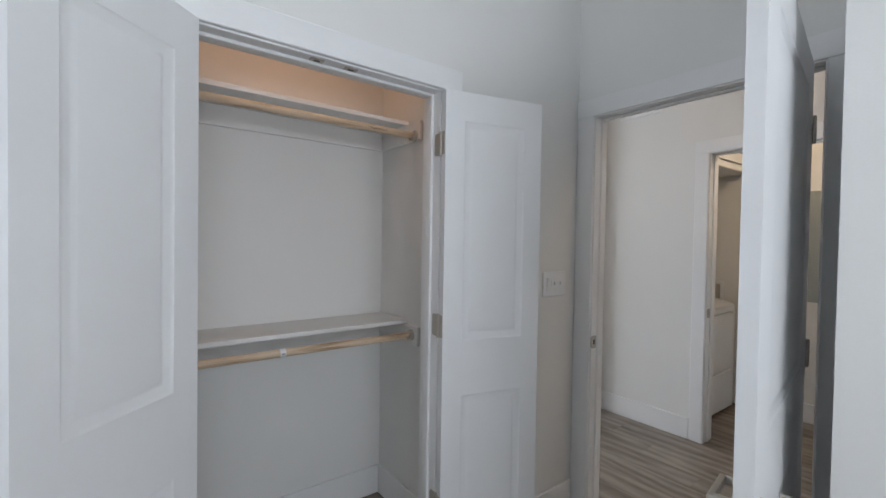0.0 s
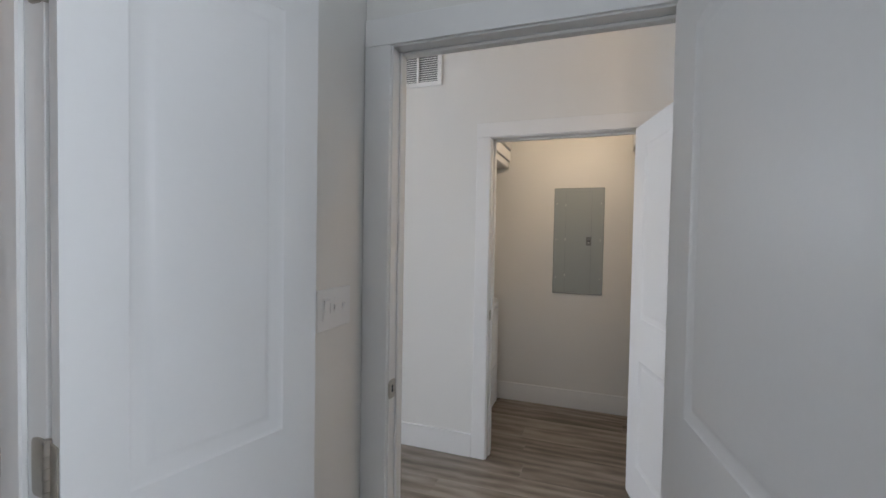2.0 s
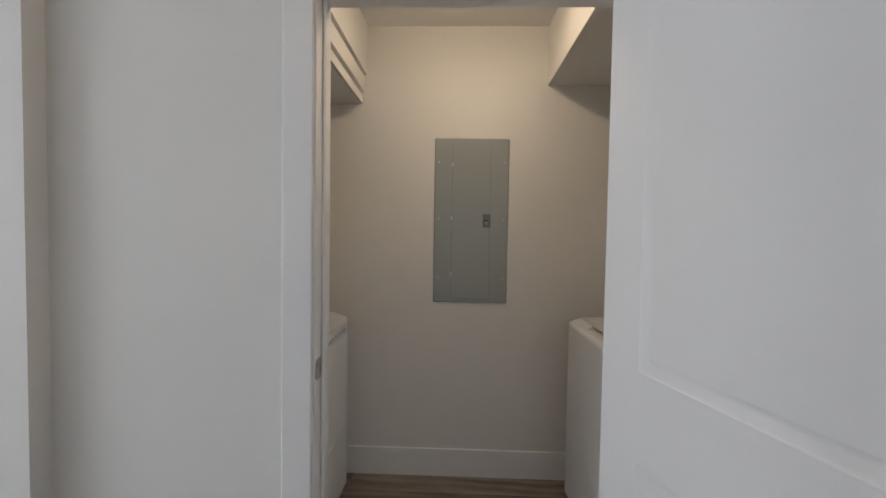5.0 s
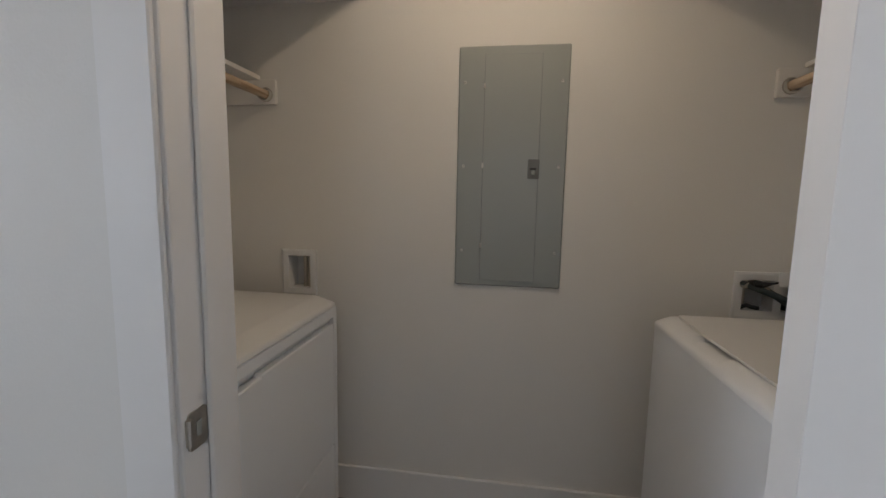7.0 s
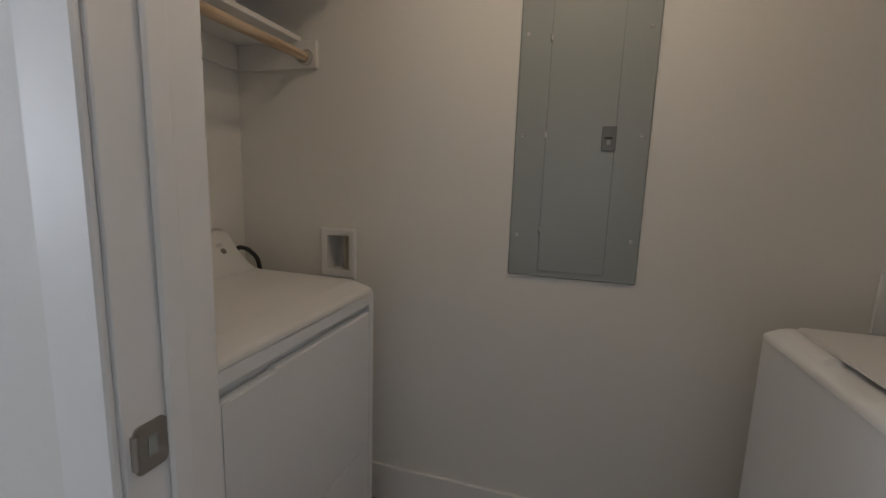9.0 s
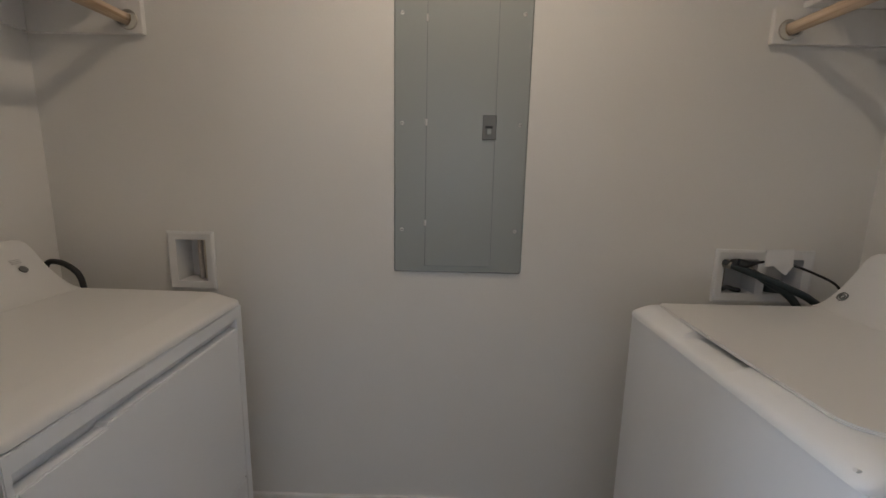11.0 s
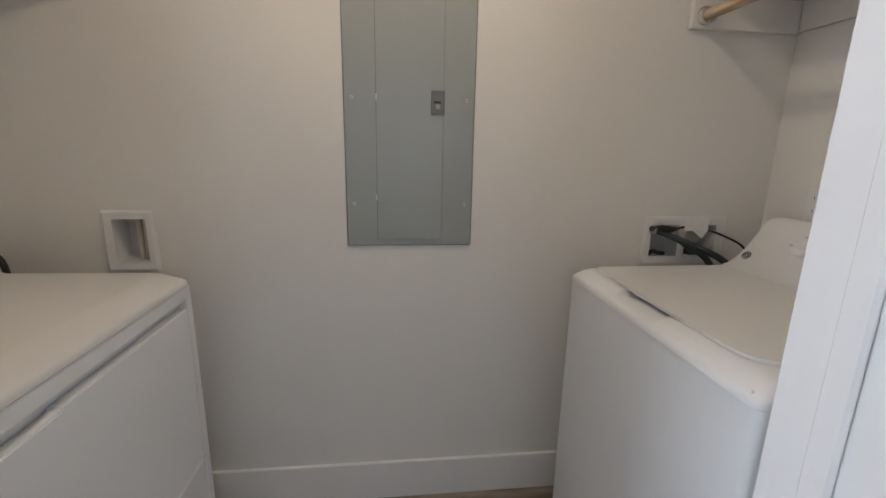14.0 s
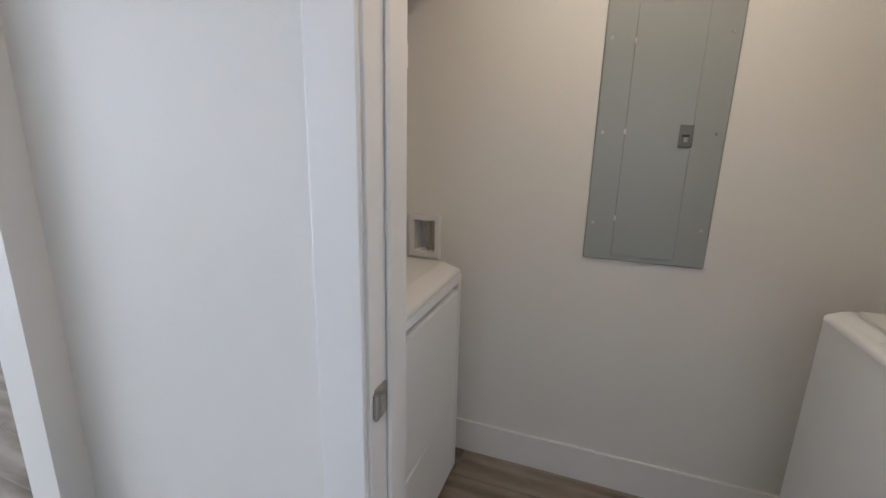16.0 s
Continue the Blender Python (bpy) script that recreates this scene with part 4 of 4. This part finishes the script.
con = part("console", bm, ENAMEL_DIM, dryer)
bm = bmesh.new()
rod(bm, (W - 0.088, 0.547, 0.996), (W - 0.088, 0.5425, 1.0005), 0.0105, 20)
part("badge", bm, GREY_DARK, con, "small grey oval badge")
for i, dx in enumerate((0.10, 0.40)):
    bm = bmesh.new()
    rod(bm, (dx, 0.563, 1.005), (dx, 0.535, 1.020), 0.030, 24, 0.026)
    part("knob", bm, PLASTIC, con, "round control knob")
for k in range(3):
    part("print", boxes((W - 0.104, W - 0.078, 0.5555 + k * 0.0035, 0.5600 + k * 0.0035, 1.0150 + k * 0.004, 1.0165 + k * 0.004)), PALE_PLASTIC, con)
cord = thing("power_cable", pose(4.10, 1.972, 0.93), "thick black power cord curving behind the dryer", "cable")
bm = bmesh.new()
tube(bm, ((0.045, -0.026, -0.06), (0.050, -0.010, 0.010), (0.052, 0.022, 0.042), (0.050, 0.056, 0.056), (0.048, 0.086, 0.050), (0.040, 0.098, 0.0)), 0.0085)
part("cord", bm, BLACK, cord)

# washing machine, its front towards the dryer
WD, WW = 0.706, 0.722
ws = thing("washing_machine", pose(4.095, 0.300, 0, 0, 0, 180.7), "white enamelled top-loading washing machine, lid closed", "washing machine")
feet(ws, WW, WD)
bm = bmesh.new()
prism(bm, rounded(0.0, WW, 0.003, WD, 0.016), "z", 0.022, 0.8860)
part("body", bm, ENAMEL, ws)


def top_profile(scoop):
    """The front of the washer's top: a slope that turns into the deck, hollowed for the fingers by scoop, 0 to 1."""
    nose = [(0.0, 0.887), (0.001, 0.893), (0.004, 0.900), (0.010, 0.906 - scoop * 0.001)]
    for (y, z), drop in zip(((0.022, 0.9125), (0.034, 0.9185), (0.046, 0.9225), (0.060, 0.9240), (0.090, 0.9240)), (0.0055, 0.0105, 0.0130, 0.0140, 0.0140)):
        nose.append((y, z - scoop * drop))
    return nose + [(0.400, 0.9240 - scoop * 0.0140), (WD - 0.001, 0.924), (WD - 0.001, 0.887)]


flat_top = top_profile(0)
bm = bmesh.new()
cap_loft(bm, [(0.0, flat_top), (0.234, flat_top), (0.244, top_profile(1.0)), (0.330, top_profile(0.92)), (0.414, top_profile(0.85)), (0.424, flat_top), (WW, flat_top)], WW, 0.887, 0.036)
part("top", bm, ENAMEL, ws)
bm = bmesh.new()
L0, L1 = 0.036, 0.655
lid = arc((L0 + 0.020, 0.058 + 0.020), 0.020, 180, 270, 5) + [(0.20, 0.0535), (0.40, 0.0515)] + arc((L1 - 0.060, 0.052 + 0.060), 0.060, 270, 360, 8) + [(L1, 0.5030), (L0, 0.5030)]
prism(bm, lid, "z", 0.9246, 0.9315)
bmesh.ops.bevel(bm, geom=[e for e in bm.edges if abs(e.verts[0].co.z - e.verts[1].co.z) < 1e-5], offset=0.003, segments=2, affect="EDGES")
part("lid", bm, ENAMEL_DIM, ws)
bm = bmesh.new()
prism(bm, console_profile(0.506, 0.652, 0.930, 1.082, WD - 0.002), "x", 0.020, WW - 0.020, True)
con = part("console", bm, ENAMEL_DIM, ws)
bm = bmesh.new()
for r0, r1 in ((0.0140, 0.0115), (0.0078, 0.0052)):
    n = 24
    nrm, up = Vector((0, -0.77, 0.64)), Vector((0, 0.64, 0.77))
    c = Vector((0.051, 0.564, 0.961)) + nrm * 0.006
    rr = [[bm.verts.new(c + nrm * h + r * (Vector((1, 0, 0)) * math.cos(i * 2 * math.pi / n) + up * math.sin(i * 2 * math.pi / n))) for i in range(n)] for r, h in ((r0, 0), (r0, 0.003), (r1, 0.003), (r1, 0))]
    for k in range(4):
        for i in range(n):
            bm.faces.new((rr[k][i], rr[k][(i + 1) % n], rr[(k + 1) % 4][(i + 1) % n], rr[(k + 1) % 4][i]))
part("badge", bm, GREY_DARK, con, "small round grey badge")
def on_console(y):
    """The height of the console's sweep at y."""
    return 0.930 + 0.130 * ((y - 0.506) / 0.1256) ** 1.7


face = Vector((0, -0.83, 0.56))
for dx in (0.190, 0.48):
    base = Vector((dx, 0.604, on_console(0.604)))
    bm = bmesh.new()
    rod(bm, base - face * 0.004, base + face * 0.010, 0.0265, 36, 0.0255)
    rod(bm, base + face * 0.010, base + face * 0.013, 0.0255, 36, 0.0225)
    kn = part("knob", bm, PLASTIC, con, "pale round control knob")
    bm = bmesh.new()
    rod(bm, base + face * 0.013 - Vector((0.016, 0, 0)), base + face * 0.013 + Vector((0.016, 0, 0)), 0.0045, 12)
    part("knob_grip", bm, PLASTIC, kn)
    for ox, oy, w in ((-0.004, 0.021, 0.030), (-0.026, 0.010, 0.010), (-0.040, 0.003, 0.011), (0.012, 0.015, 0.012), (0.036, 0.006, 0.012), (0.034, -0.004, 0.010)):
        yy = 0.604 + oy
        zz = on_console(yy) if yy < 0.6316 else on_console(0.6316) + (yy - 0.6316) * 0.8
        part("print", boxes((dx + ox - w / 2, dx + ox + w / 2, yy - 0.0012, yy + 0.0010, zz - 0.0010, zz + 0.0014)), GREY, con)
    dot = Vector((dx + 0.028, 0.613, on_console(0.613)))
    bm = bmesh.new()
    rod(bm, dot - face * 0.002, dot + face * 0.001, 0.0022, 10)
    part("print", bm, GREY_DARK, con)
bm = bmesh.new()
rod(bm, (WW - 0.026, 0.018, 0.903), (WW - 0.026, 0.006, 0.9085), 0.0030, 12)
part("button", bm, PLASTIC, ws)

# ---- floor: planks along y over a dark underlay ----
under = tagged(new("floor", mesh_of("floor", boxes((-3.42, 5.99, -2.72, 7.32, -0.12, -0.0065)), SLAB)), "grey-brown wood-look plank floor", "floor", kind="structure")
PW, PL = 0.178, 1.220


def plank_mesh(length, mat):
    bm = bmesh.new()
    g, c = 0.0004, 0.0008
    a, b, l0, l1 = g, PW - g, g, length - g
    low = [bm.verts.new(v) for v in ((a, l0, -0.006), (b, l0, -0.006), (b, l1, -0.006), (a, l1, -0.006))]
    mid = [bm.verts.new(v) for v in ((a, l0, -c), (b, l0, -c), (b, l1, -c), (a, l1, -c))]
    top = [bm.verts.new(v) for v in ((a + c, l0 + c, 0), (b - c, l0 + c, 0), (b - c, l1 - c, 0), (a + c, l1 - c, 0))]
    for r0, r1 in ((low, mid), (mid, top)):
        for i in range(4):
            bm.faces.new((r0[i], r0[(i + 1) % 4], r1[(i + 1) % 4], r1[i]))
    bm.faces.new(top)
    bm.faces.new(low[::-1])
    return mesh_of("plank", bm, mat)


rng = random.Random(4)
full = plank_mesh(PL, PLANK)
verts, faces = [], []
rows_x = int(9.5 / PW)
for i in range(rows_x):
    x = -3.42 + i * PW
    y = -2.72 - rng.random() * PL
    while y < 7.32:
        near = -0.2 < x < 4.3 and -1.9 < y + PL / 2 < 3.6
        if near:
            ob = new("plank", full)
            ob.location = (x, y, 0)
            ob.parent = under
        else:
            y0, y1 = max(y, -2.72) + 0.0008, min(y + PL, 7.32) - 0.0008
            k = len(verts)
            if y1 - y0 > 0.02:
                verts += [(x + 0.0008, y0, -0.006), (x + PW - 0.0008, y0, -0.006), (x + PW - 0.0008, y1, -0.006), (x + 0.0008, y1, -0.006),
                          (x + 0.0008, y0, 0), (x + PW - 0.0008, y0, 0), (x + PW - 0.0008, y1, 0), (x + 0.0008, y1, 0)]
                faces += [(k + 4, k + 5, k + 6, k + 7), (k, k + 1, k + 5, k + 4), (k + 1, k + 2, k + 6, k + 5), (k + 2, k + 3, k + 7, k + 6), (k + 3, k, k + 4, k + 7), (k, k + 3, k + 2, k + 1)]
        y += PL
far = bpy.data.meshes.new("planks_far")
far.from_pydata(verts, [], faces)
far.materials.append(PLANK_FAR)
fo = new("planks_far", far)
fo.parent = under
tagged(fo, kind="stuff")

# ---- outside ----
SKYGLOW = bpy.data.materials.new("bright_overcast_sky")
SKYGLOW.use_nodes = True
SKYGLOW.node_tree.nodes["Principled BSDF"].inputs["Emission Color"].default_value = (0.93, 0.97, 1.0, 1)
SKYGLOW.node_tree.nodes["Principled BSDF"].inputs["Emission Strength"].default_value = 2.2
tagged(new("backdrop", mesh_of("backdrop", boxes((9.0, 9.05, 2.0, 12.0, 0.0, 7.0)), SKYGLOW)), "plain bright sky beyond the high window", "sky", kind="structure")
tagged(new("ground", mesh_of("ground", boxes((-300, 300, -300, 300, -0.6, -0.3)), material("pale_gravel", (0.30, 0.29, 0.27), 0.9, spread=0.15, grain=(0.6, 9)))), "pale gravel ground outside the windows", "ground", kind="structure")
